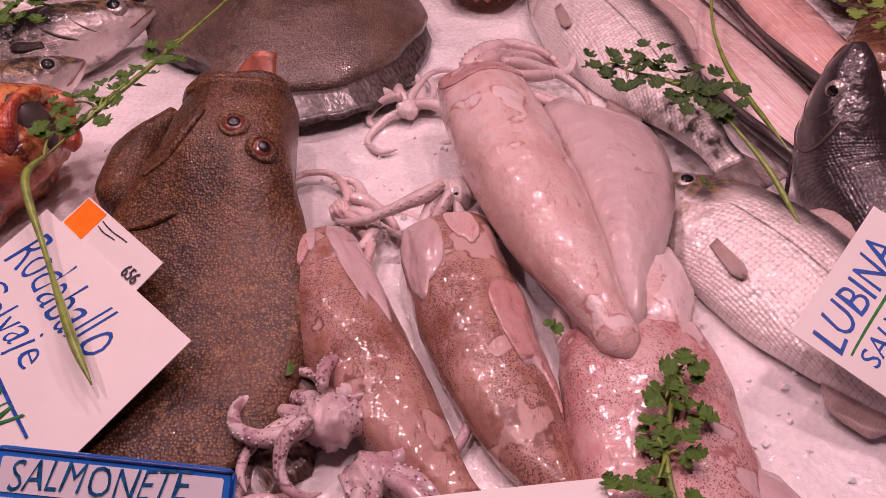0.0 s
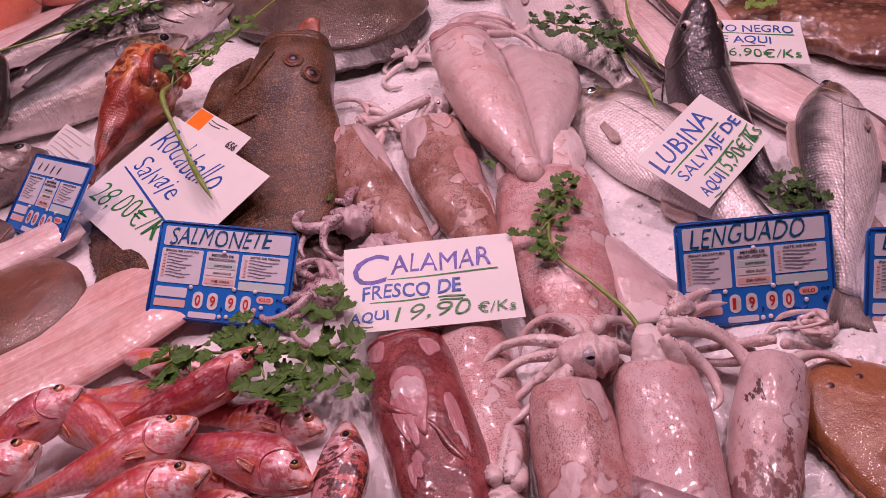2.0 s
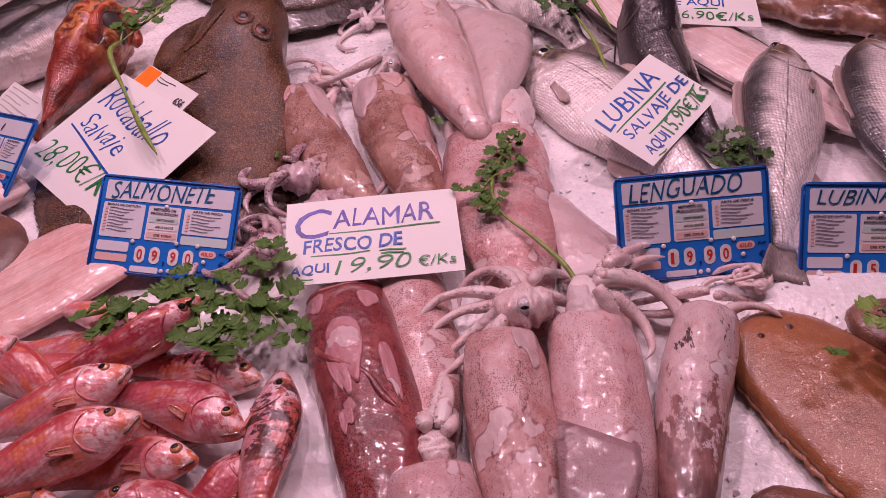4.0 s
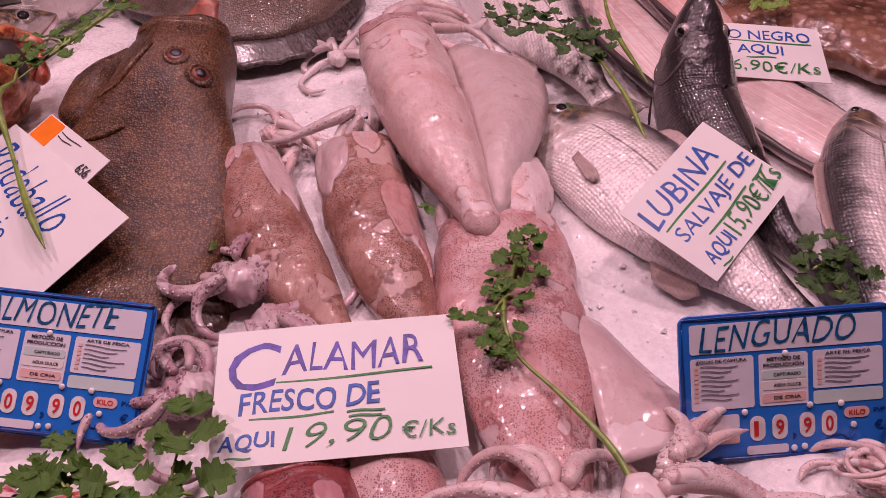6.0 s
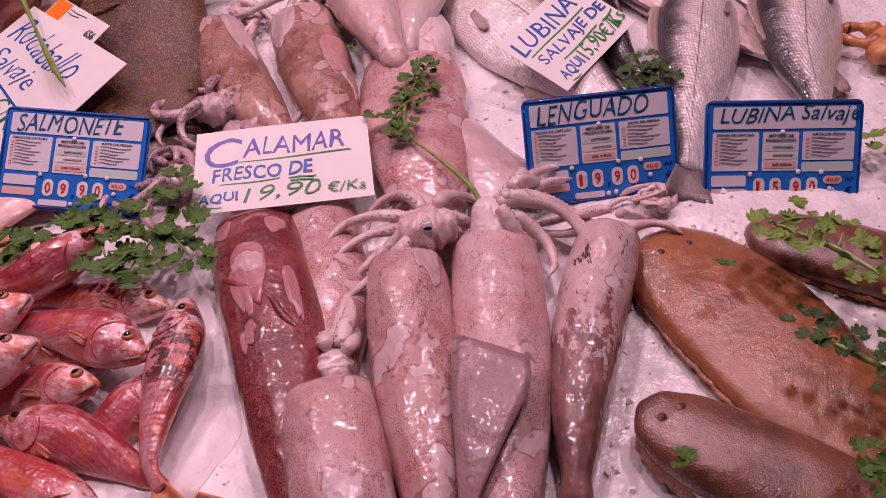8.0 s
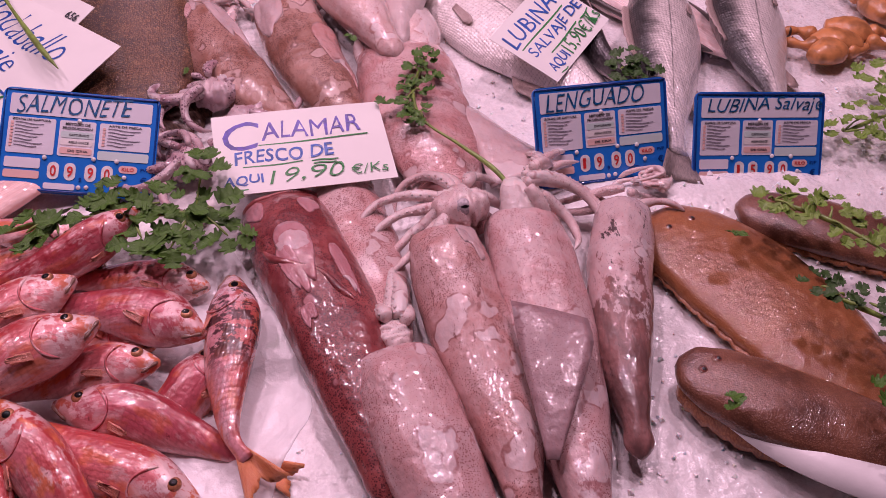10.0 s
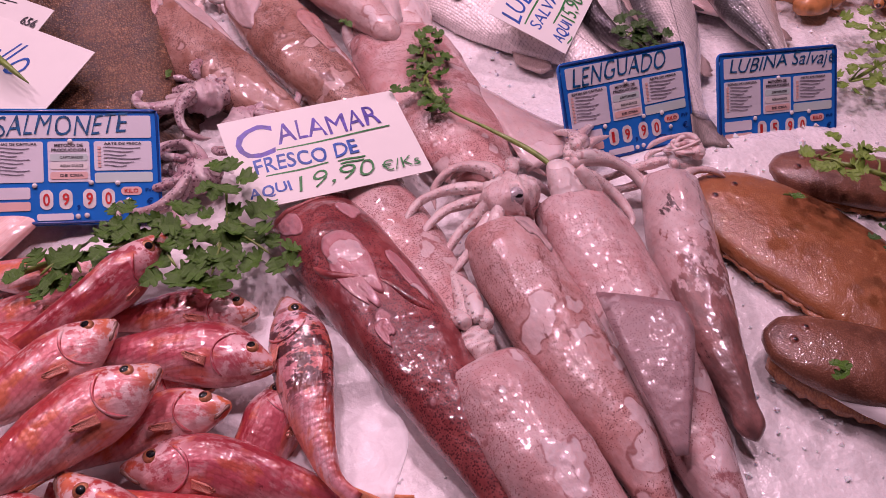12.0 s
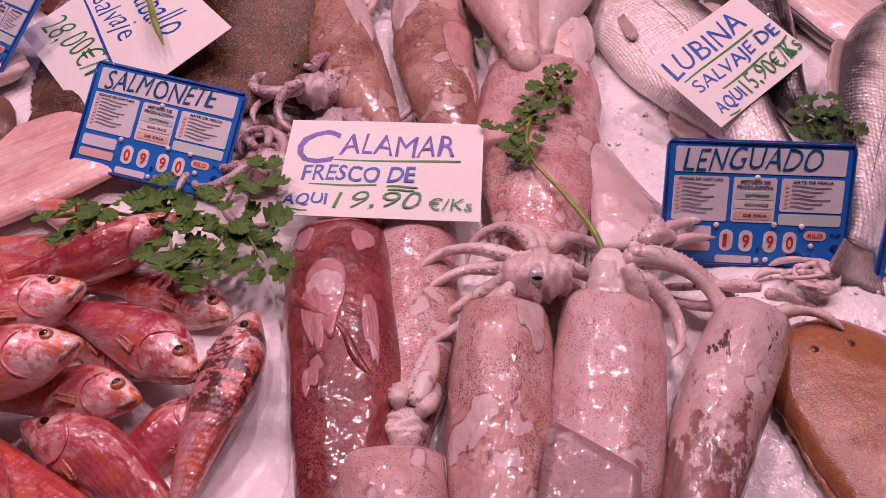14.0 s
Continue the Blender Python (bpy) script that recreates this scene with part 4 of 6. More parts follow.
mullet([(-0.258, 0.012), (-0.286, -0.004), (-0.315, -0.020), (-0.345, -0.03)], 0.054, 0.040, 165, MULLET, 1.1, tail=None)
mullet([(-0.14, -0.22), (-0.115, -0.19), (-0.085, -0.155), (-0.068, -0.138)], 0.020, 0.012, 20, MULLET, 1.0, tail=(0.026, 0.35, 0.4, FIN_ORANGE))


# ---- flatfish ----
def flatfish(name, spine, keys, skin, fin, label, category="fish", group="", fringe=0.016, eyes=(), wobble=0.04, s_from=0.14, s_to=0.94, iris=EYE_BROWN, eye_r=0.006):
    root = thing(name, (*np.mean(np.array(spine)[:, :2], 0), 0.0), label, category, group)
    body = Body(spine, keys, 0)
    part("body", body.mesh(64, 40, wobble, rnd.uniform(0, 40), 0.85), skin, root)
    for a, tag in ((0, "dorsal_fin"), (180, "belly_fin")):
        base, tips = [], []
        n = 61
        for i in range(n):
            u = i / (n - 1)
            s = s_from + (s_to - s_from) * u
            q, o = body.on(s, a, -0.004)
            t = body.at(s)[1]
            h = 0.004 + fringe * math.sin(math.pi * u) ** 0.6 * (0.88 + 0.24 * rnd.random())
            base.append(q)
            tips.append(q + (o + t * 0.35).normalized() * h + Vector((0, 0, -min(0.012, max(0, q.z - 0.010)) + 0.0015 * math.sin(i * 1.7))))
        part(tag, fan(base, tips, 0.001, 0.0008, 4), fin, root)
    for s, a in eyes:
        p, o = body.on(s, a, -0.30 * eye_r)
        ring = part("eye", ball(p, eye_r * 1.35, (1, 1.1, 0.40), o), skin, root)
        part("iris", ball(p + o * eye_r * 0.22, eye_r, (1, 1, 0.50), o), iris, ring)
        part("pupil", ball(p + o * eye_r * 0.52, eye_r * 0.60, (1, 1, 0.5), o, 12, 8), PUPIL_DULL, ring)
        if eye_r > 0.005:
            u = o.orthogonal().normalized()
            v = o.cross(u)
            loop = [p + o * eye_r * 0.30 + (u * math.cos(i * math.pi / 8) + v * math.sin(i * math.pi / 8)) * eye_r * 1.08 for i in range(17)]
            part("eyelid", tube(loop, eye_r * 0.20, eye_r * 0.20, 40, 8), skin, ring)
    return root, body


turbot, tb = flatfish(
    "turbot", [(-0.170, 0.542, 0.064), (-0.168, 0.485, 0.054), (-0.186, 0.380, 0.028), (-0.238, 0.280, 0.017), (-0.285, 0.195, 0.014)],
    [(0, 0.026, 0.016, 0.020), (0.03, 0.036, 0.028, 0.028), (0.12, 0.043, 0.042, 0.036), (0.25, 0.053, 0.042, 0.038), (0.38, 0.076, 0.028, 0.026), (0.55, 0.112, 0.017, 0.016), (0.72, 0.104, 0.014, 0.014), (0.88, 0.064, 0.011, 0.011), (1, 0.028, 0.006, 0.006)],
    TURBOT, FIN_BROWN, "large brown turbot with an open mouth on ice", "fish", "turbots", 0.030, ((0.185, 76), (0.225, 50)), 0.08, 0.36, 0.95, EYE_BROWN, 0.0082)
# gaping mouth, gill cover and gill slit of the near turbot
for at, r0, out, mat in ((0.034, 0.0050, -0.0030, TURBOT), (0.012, 0.0034, -0.0012, LIP), (0.062, 0.0034, -0.0024, TURBOT), (0.022, 0.0010, 0.0002, GILL_PINK)):
    part("lip", tube([tb.on(at + 0.010 * math.sin(5 * u), 4 + 172 * u, out)[0] for u in np.linspace(0, 1, 12)], r0, r0, 40, 10), mat, turbot)
tongue = [[Vector((-0.180 + 0.038 * u, 0.540 - 0.010 * u, 0.074)).lerp(Vector((-0.160 + 0.018 * u, 0.556 - 0.004 * math.sin(3 * u), 0.090 + 0.005 * math.sin(3 * u))), v ** 0.8) for v in np.linspace(0, 1, 6)] for u in np.linspace(0, 1, 8)]
part("mouth_lining", sheet(tongue, 0.003), MOUTH_RED, turbot, "orange-red lining of the open mouth")
part("gill_cover", Body([(-0.222, 0.530, 0.060), (-0.240, 0.495, 0.052), (-0.242, 0.450, 0.046), (-0.215, 0.422, 0.056)], [(0, 0.005, 0.004, 0.004), (0.3, 0.015, 0.014, 0.014), (0.7, 0.018, 0.016, 0.016), (1, 0.006, 0.005, 0.005)]).mesh(30, 20, 0.1, 4), TURBOT, turbot)
for s0, sway, a0, a1 in ((0.36, 0.05, 96, 172), (0.16, 0.12, 98, 168)):
    pts = [tb.on(s0 + sway * math.sin(math.pi * i / 10), a0 + (a1 - a0) * i / 10, 0.0)[0] for i in range(11)]
    part("gill_seam", tube(pts, 0.0020, 0.0012, 40, 8), TURBOT, turbot)
part("gill_lining", tube([(-0.260, 0.480, 0.040), (-0.264, 0.450, 0.036), (-0.250, 0.420, 0.036)], 0.005, 0.003, 16, 8), GILL_PINK, turbot)

flatfish("turbot", [(-0.310, 0.74, 0.024), (-0.235, 0.765, 0.032), (-0.150, 0.765, 0.034), (-0.085, 0.78, 0.028), (-0.055, 0.79, 0.022)],
         [(0, 0.040, 0.006, 0.006), (0.1, 0.082, 0.014, 0.014), (0.35, 0.155, 0.024, 0.024), (0.6, 0.172, 0.026, 0.026), (0.85, 0.130, 0.018, 0.018), (1, 0.062, 0.006, 0.006)],
         TURBOT_GREY, FIN_DARK, "grey-brown turbot lying flat behind another fish", "fish", "turbots", 0.034, (), 0.04, 0.02, 0.98)

SOLES = "soles on ice"
SOLE_KEYS = [(0, 0.12, 0.3, 0.3), (0.02, 0.40, 0.55, 0.5), (0.08, 0.70, 0.8, 0.7), (0.2, 0.92, 1, 1), (0.4, 1.0, 1, 1), (0.65, 0.84, 0.9, 0.9), (0.88, 0.42, 0.6, 0.6), (1, 0.14, 0.3, 0.3)]


def sole(xy, half, z, skin, label, eyes=((0.085, 100), (0.11, 76))):
    return flatfish("sole", lay(xy, z, z - 0.004), [(s, w * (half + 0.003), u * 0.0140, d * 0.0040) for s, w, u, d in SOLE_KEYS], skin, FIN_SOLE, label, "fish", SOLES, 0.003, eyes, 0.03, 0.03, 0.98, EYE_BROWN, 0.0026)


sole([(0.262, 0.084), (0.296, 0.036), (0.322, -0.010), (0.348, -0.070), (0.385, -0.150)], 0.0485, 0.014, SOLE, "broad golden-brown sole lying on ice")
sole([(0.229, -0.064), (0.268, -0.095), (0.312, -0.122), (0.400, -0.175)], 0.0285, 0.024, SOLE_DARK, "dark brown sole lying on a white tray")
sole([(0.334, 0.084), (0.395, 0.056), (0.450, 0.025), (0.52, -0.03)], 0.028, 0.016, SOLE_DARK, "dark brown sole behind a broad one")
flatfish("flounder", lay([(-0.325, 0.225), (-0.375, 0.175), (-0.43, 0.13), (-0.49, 0.09)], 0.022, 0.018), [(s, w * 0.060, u * 0.013, d * 0.013) for s, w, u, d in SOLE_KEYS], SOLE_DARK, FIN_BROWN, "dark flounder lying beside pink fillets", "fish", "", 0.012)


# ---- fillets, monkfish ----
def slab(name, xy, keys, z, skin, label, category, group="", rim=None, wobble=0.06, z1=None):
    spine = lay(xy, z, z1)
    root = thing(name, (*np.mean(np.array(spine)[:, :2], 0), 0.0), label, category, group)
    body = Body(spine, keys, 0)
    part("flesh", body.mesh(44, 26, wobble, rnd.uniform(0, 40), 0.9), skin, root)
    if rim:
        for a in (4, 176):
            pts = [body.on(s, a, -0.0008)[0] for s in np.linspace(0.05, 0.95, 14)]
            part("skin_edge", tube(pts, 0.0035, 0.003, 40, 8), rim, root)
    return root


FIL = [(0, 0.62, 0.30, 0.30), (0.04, 0.84, 0.62, 0.62), (0.12, 0.95, 0.9, 0.9), (0.35, 1, 1, 1), (0.7, 0.85, 0.9, 0.9), (1, 0.2, 0.3, 0.3)]


def fil(half, thick):
    return [(s, w * half, u * thick, d * thick) for s, w, u, d in FIL]


slab("fish_fillet", [(-0.235, 0.235), (-0.310, 0.165), (-0.380, 0.112), (-0.46, 0.06)], fil(0.031, 0.008), 0.018, FLESH, "long pink fish fillet lying on ice", "fillet", "fillets")
slab("fish_fillet", [(-0.215, 0.192), (-0.290, 0.120), (-0.360, 0.070), (-0.44, 0.02)], fil(0.031, 0.009), 0.020, FLESH, "long pink fish fillet beside another on ice", "fillet", "fillets")
slab("fish_fillet", [(-0.350, 0.292), (-0.395, 0.252), (-0.440, 0.222), (-0.50, 0.19)], fil(0.024, 0.012), 0.022, FLESH_PALE, "pale pink fillet beside a blue price board", "fillet", "fillets")
slab("fish_fillet", [(-0.50, 0.80), (-0.585, 0.715), (-0.64, 0.625), (-0.68, 0.55)], fil(0.048, 0.016), 0.024, FLESH_PALE, "broad pale fillet lying under the hake", "fillet", "fillets")
MONKS = "skinned monkfish pieces"
slab("monkfish_piece", [(0.160, 0.82), (0.215, 0.660), (0.255, 0.520), (0.28, 0.42)], fil(0.034, 0.014), 0.020, FLESH_PALE, "skinned pale monkfish piece with a dark edge", "fish", MONKS, FIN_DARK)
slab("monkfish_piece", [(0.262, 0.86), (0.288, 0.700), (0.31, 0.58), (0.32, 0.50)], fil(0.030, 0.016), 0.024, FLESH, "skinned pink monkfish piece with dark edges", "fish", MONKS, FIN_DARK)
slab("monkfish_piece", [(0.290, 0.530), (0.340, 0.445), (0.380, 0.375), (0.42, 0.30)], fil(0.040, 0.015), 0.020, FLESH_PALE, "pale monkfish piece lying between the sea bass", "fish", MONKS, FIN_DARK)
slab("monkfish_piece", [(0.110, 0.90), (0.160, 0.80), (0.19, 0.70), (0.21, 0.62)], fil(0.036, 0.014), 0.020, FLESH_PALE, "skinned pale monkfish piece on ice", "fish", MONKS, FIN_DARK)
for xy, half, z in (([(0.34, 0.66), (0.43, 0.60), (0.52, 0.53), (0.64, 0.48)], 0.070, 0.024), ([(0.36, 0.80), (0.46, 0.74), (0.58, 0.68), (0.72, 0.64)], 0.075, 0.028), ([(0.40, 0.92), (0.52, 0.87), (0.64, 0.82), (0.8, 0.8)], 0.07, 0.026)):
    slab("monkfish", xy, fil(half, 0.024), z, MONK, "slimy dark brown monkfish lying on ice", "fish", "monkfish", wobble=0.2)


# ---- squid ----
SQ = "squid on ice"


def mantle_keys(half, high, tip=0.12, waist=0.92):
    return [(0, waist * half * 0.80, high * 0.46, high * 0.40), (0.015, waist * half * 0.94, high * 0.70, high * 0.6), (0.05, waist * half, high * 0.86, high * 0.8), (0.25, half, high, high * 0.9), (0.5, half * 0.92, high * 0.95, high * 0.9), (0.72, half * 0.68, high * 0.78, high * 0.8), (0.9, half * 0.36, high * 0.50, high * 0.5), (0.975, half * (tip + 0.06), high * 0.26, high * 0.26), (1, half * 0.05, high * 0.05, high * 0.05)]


def squid(spine, half, high, skin, label, tip=0.12, waist=0.92, wobble=0.07, collar=False):
    root = thing("squid", (*np.mean(np.array(spine)[:, :2], 0), 0.0), label, "squid", SQ)
    body = Body(spine, mantle_keys(half, high, tip, waist), 0)
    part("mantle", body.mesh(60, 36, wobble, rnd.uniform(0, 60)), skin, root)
    if collar:
        pts = []
        for i in range(17):
            a = -40 + 260 * i / 16
            q, o = body.on(0.012 + 0.015 * math.sin(math.pi * i / 16) * (1 if i % 5 else 0.4), a, 0.0004)
            pts.append(q)
        part("collar", tube(pts, 0.0016, 0.0016, 50, 7), SQUID_FLESH, root)
    return root, body


def skin_patch(root, body, name, s0, s1, a0, a1, material, seed, lift=0.0012):
    """A torn, uneven film of skin that clings to the body between s0 and s1."""
    grid = []
    for i in range(33):
        w = i / 32
        a = a0 + (a1 - a0) * w
        round_off = (1 - abs(2 * w - 1) ** 3) ** 0.5 if 0 < i < 32 else 0.05
        end = s1 + (s1 - s0) * 0.45 * noise.noise(Vector((w * 2.6, seed + 0.4, 0.3))) + (s1 - s0) * 0.09 * noise.noise(Vector((w * 7, seed + 0.4, 3.3)))
        middle = s0 + 0.30 * (end - s0)
        first = middle + (s0 - middle) * round_off
        end = middle + (end - middle) * round_off
        grid.append([body.on(max(0.004, first + (end - first) * j / 13), a, lift * (0.5 if 0 < j < 13 and 0 < i < 32 else 0.0) + 0.0003 * noise.noise(Vector((w * 7, j * 0.5, seed + 0.4))))[0] for j in range(14)])
    return part(name, sheet(grid, 0.0008), material, root)


def arm(root, pts, r0, r1=0.0012, name="arm", suckers=True, skin=None):
    """One tapering arm with a row of small suckers along its side."""
    skin = skin or SQUID_ARM
    b = Body(pts, [(0, r0 * 0.8, r0 * 0.8, r0 * 0.8), (0.05, r0, r0, r0 * 0.9), (0.5, r0 * 0.8 + r1 * 0.2, r0 * 0.75, r0 * 0.7), (0.93, r1 * 1.4, r1 * 1.3, r1 * 1.3), (1, r1 * 0.4, r1 * 0.4, r1 * 0.4)])
    limb = part(name, b.mesh(44, 12, 0.12, rnd.uniform(0, 60)), skin, root)
    if suckers:
        bm = bmesh.new()
        n = int(b.length / 0.0034)
        for i in range(n):
            s = (i + 0.5) / n
            q, o = b.on(s, 30 + 22 * (i % 2), 0.0)
            r = (r0 * (1 - s) + r1 * s) * 0.26
            bmesh.ops.create_cone(bm, cap_ends=True, segments=7, radius1=r, radius2=r * 0.7, depth=r, matrix=Matrix.Translation(q) @ o.to_track_quat("Z", "Y").to_matrix().to_4x4())
        part("sucker_row", bm, SQUID_FLESH, limb)["kind"] = "stuff"
    return limb


def wild_arm(root, start, heading, length, r0, curl, z, seed, suckers=True, skin=None):
    """An arm that wanders over the pile, turning by curl degrees in all."""
    r = random.Random(seed)
    pts, p, h = [], Vector(start), radians(heading)
    n = 7
    for i in range(n):
        u = i / (n - 1)
        pts.append((p.x, p.y, z * (1 - 0.55 * u) + 0.006 * math.sin(3 * u + seed) + r0 * 0.4))
        h += radians(curl) / n * (0.4 + 1.6 * u) + r.uniform(-0.18, 0.18)
        p = p + Vector((math.cos(h), math.sin(h), 0)) * length / (n - 1)
    return arm(root, pts, r0, 0.0011, suckers=suckers, skin=skin)


def flap(root, name, outline_a, outline_b, skin, thick=0.003, bulge=0.006):
    """A soft fin between two edges, bulging upwards."""
    a, _ = spline(outline_a, 16)
    b, _ = spline(outline_b, 16)
    grid = []
    for i, (p, q) in enumerate(zip(a, b)):
        p, q = Vector(p), Vector(q)
        row = []
        for j in range(9):
            u = j / 8
            row.append(p.lerp(q, u) + Z * bulge * math.sin(math.pi * u) * math.sin(math.pi * min(1, (i + 2) / 18)))
        grid.append(row)
    return part(name, sheet(grid, thick), skin, root)


def squid_head(root, place, size, heading, skin, eyes=True):
    h = Vector((math.cos(radians(heading)), math.sin(radians(heading)), 0))
    p = Vector(place)
    head = part("head", Body([p - h * size * 1.1, p, p + h * size * 1.1], [(0, 0.5 * size, 0.5 * size, 0.5 * size), (0.3, 0.95 * size, 0.8 * size, 0.8 * size), (0.6, size, 0.85 * size, 0.8 * size), (1, 0.55 * size, 0.5 * size, 0.5 * size)]).mesh(28, 24, 0.28, size * 900), skin, root)
    if eyes:
        side = Vector((-h.y, h.x, 0))
        for k in ((-1, 1) if side.y == 0 else (-1 if side.y > 0 else 1,)):
            o = (side * k * 0.75 + Z * 0.75 - h * 0.1).normalized()
            q = p + o * size * 0.72
            eye = part("eye", ball(q, size * 0.38, (1, 1, 0.7), o), EYE_PALE, root)
            part("pupil", ball(q + o * size * 0.16, size * 0.19, (1.2, 0.8, 0.6), o, 12, 8), BLACK, eye)
    return head


# the squid across the top, with a cleaned fin beside it
s1, b1 = squid([(0.008, 0.565, 0.052), (0.030, 0.470, 0.050), (0.053, 0.385, 0.046), (0.084, 0.290, 0.042)], 0.037, 0.027, SQUID_PALE, "pale spotted squid laid over others", 0.2)
for i, (st, hd, ln, cu) in enumerate((((0.010, 0.575, 0), 60, 0.11, -120), ((0.030, 0.585, 0), 40, 0.10, -150), ((0.036, 0.570, 0), 20, 0.12, 100), ((0.040, 0.560, 0), -20, 0.10, -60), ((0.046, 0.555, 0), -40, 0.09, 40), ((0.0, 0.585, 0), 75, 0.12, -170))):
    wild_arm(s1, st, hd, ln, 0.0074 if i in (0, 5) else 0.0046, cu, 0.050, 20 + i)
s1b = thing("squid_fin", (0.1, 0.42, 0), "cleaned whitish squid fin beside a squid", "squid", SQ)
flap(s1b, "flesh", [(0.058, 0.525, 0.050), (0.072, 0.440, 0.048), (0.082, 0.370, 0.044), (0.088, 0.318, 0.036)], [(0.075, 0.534, 0.050), (0.128, 0.500, 0.048), (0.134, 0.425, 0.044), (0.094, 0.316, 0.036)], SQUID_SHEER, 0.005, 0.011)

# two brown squid with bared flesh, and their neighbours
s2, b2 = squid(lay([(-0.112, 0.415), (-0.076, 0.330), (-0.043, 0.268), (0.000, 0.205)], 0.024, 0.018), 0.032, 0.022, SQUID_BROWN, "brownish squid with torn bare skin", 0.2, wobble=0.08)
s3, b3 = squid(lay([(-0.020, 0.425), (0.000, 0.335), (0.022, 0.265), (0.054, 0.195)], 0.024, 0.018), 0.034, 0.023, SQUID_BROWN, "brown squid with peeling skin beside another", 0.25, wobble=0.08)
skin_patch(s2, b2, "bare_flesh", 0.01, 0.36, 20, 72, SQUID_CLEAN, 3)
skin_patch(s2, b2, "bare_flesh", 0.005, 0.13, 80, 125, SQUID_CLEAN, 4)
skin_patch(s2, b2, "torn_skin", 0.02, 0.16, 95, 165, SQUID_PINK, 5, 0.002)
skin_patch(s3, b3, "bare_flesh", 0.01, 0.30, 100, 165, SQUID_CLEAN, 9)
skin_patch(s3, b3, "bare_flesh", 0.01, 0.16, 55, 92, SQUID_PALE, 10)
skin_patch(s3, b3, "torn_skin", 0.30, 0.72, 12, 75, SQUID_WORN, 12, 0.002)
skin_patch(s1, b1, "collar", 0.005, 0.10, 20, 160, SQUID_PINK, 15, 0.0014)
s4, b4 = squid(lay([(0.092, 0.330), (0.095, 0.235), (0.104, 0.160), (0.118, 0.070)], 0.022, 0.022), 0.047, 0.021, SQUID_PINK, "large pink freckled squid under a parsley sprig", 0.3)
flap(s4, "fin", [(0.128, 0.230, 0.030), (0.136, 0.180, 0.028), (0.140, 0.120, 0.026)], [(0.150, 0.228, 0.020), (0.178, 0.180, 0.022), (0.212, 0.140, 0.026)], SQUID_CLEAN, 0.003, 0.004)
under = thing("squid_piece", (0.11, 0.34, 0), "pale squid end showing between two squid", "squid", SQ)
part("flesh", Body(lay([(0.098, 0.385), (0.108, 0.345), (0.118, 0.310)], 0.026), mantle_keys(0.030, 0.020)).mesh(24, 20, 0.08), SQUID_PALE, under)
for i, xx in enumerate((0.052, 0.064, 0.058)):
    wild_arm(under, (xx, 0.345, 0), -85 + 6 * i, 0.07, 0.005, 15, 0.026, 60 + i, False)

# front row
s5, b5 = squid([(-0.027, 0.122, 0.018), (-0.010, 0.055, 0.026), (0.008, -0.006, 0.027), (0.020, -0.066, 0.025), (0.031, -0.140, 0.018)], 0.0345, 0.023, SQUID_RED, "dark red squid with peeled whitish patches", 0.15, wobble=0.06)
for s0, s1_, a0, a1, seed in ((0.03, 0.12, 118, 152, 24), (0.19, 0.40, 80, 122, 41), (0.26, 0.44, 104, 128, 43), (0.30, 0.47, 48, 66, 27), (0.08, 0.15, 46, 74, 31), (0.47, 0.54, 112, 132, 29)):
    skin_patch(s5, b5, "bare_flesh", s0, s1_, a0, a1, SQUID_BARE, seed, 0.0008)
part("skin_fold", tube([b5.on(0.24 + 0.27 * u, 142 - 88 * u + 6 * math.sin(9 * u), -0.0011)[0] for u in np.linspace(0, 1, 14)], 0.0020, 0.0016, 50, 8), SQUID_RED, s5)
part("collar_edge", tube([b5.on(0.010 + 0.012 * abs(math.sin(3.2 * u)), 180 - 180 * u, -0.0004)[0] for u in np.linspace(0, 1, 17)], 0.0017, 0.0017, 50, 8), SQUID_RED, s5)
flap(s5, "fin", [(0.022, -0.080, 0.018), (0.030, -0.120, 0.014), (0.034, -0.155, 0.012)], [(0.030, -0.080, 0.010), (0.046, -0.120, 0.010), (0.040, -0.158, 0.010)], SQUID_FLESH, 0.002, 0.002)
squid(lay([(0.020, 0.140), (0.030, 0.085), (0.042, 0.010), (0.052, -0.05)], 0.014, 0.018), 0.029, 0.019, SQUID_PINK, "pink freckled squid beside a dark red one", 0.2, collar=True)
s7, b7 = squid(lay([(0.090, 0.060), (0.095, -0.008), (0.102, -0.070), (0.107, -0.125), (0.105, -0.176)], 0.034, 0.026), 0.0285, 0.0235, SQUID_WORN, "long pinkish squid with worn skin and its head", 0.25)
squid_head(s7, (0.107, 0.079, 0.044), 0.018, 12, SQUID_ARM)
for i, (st, hd, ln, cu) in enumerate((((0.100, 0.084, 0), 165, 0.072, 70), ((0.098, 0.090, 0), 150, 0.080, 95), ((0.104, 0.094, 0), 110, 0.070, 150), ((0.114, 0.094, 0), 75, 0.062, -100), ((0.118, 0.084, 0), 20, 0.050, -70), ((0.096, 0.078, 0), 195, 0.058, 60), ((0.094, 0.072, 0), 215, 0.060, 25), ((0.108, 0.096, 0), 85, 0.060, 200), ((0.094, 0.068, 0), 250, 0.040, -60))):
    wild_arm(s7, st, hd, ln, 0.0044, cu, 0.046, 80 + i)
s8, b8 = squid(lay([(0.042, -0.044), (0.052, -0.092), (0.064, -0.142), (0.082, -0.222)], 0.032, 0.026), 0.0305, 0.025, SQUID_ROSE, "whitish squid lying across the front of the row", 0.2)
squid_head(s8, (0.046, -0.026, 0.030), 0.012, 100, SQUID_ARM, False)
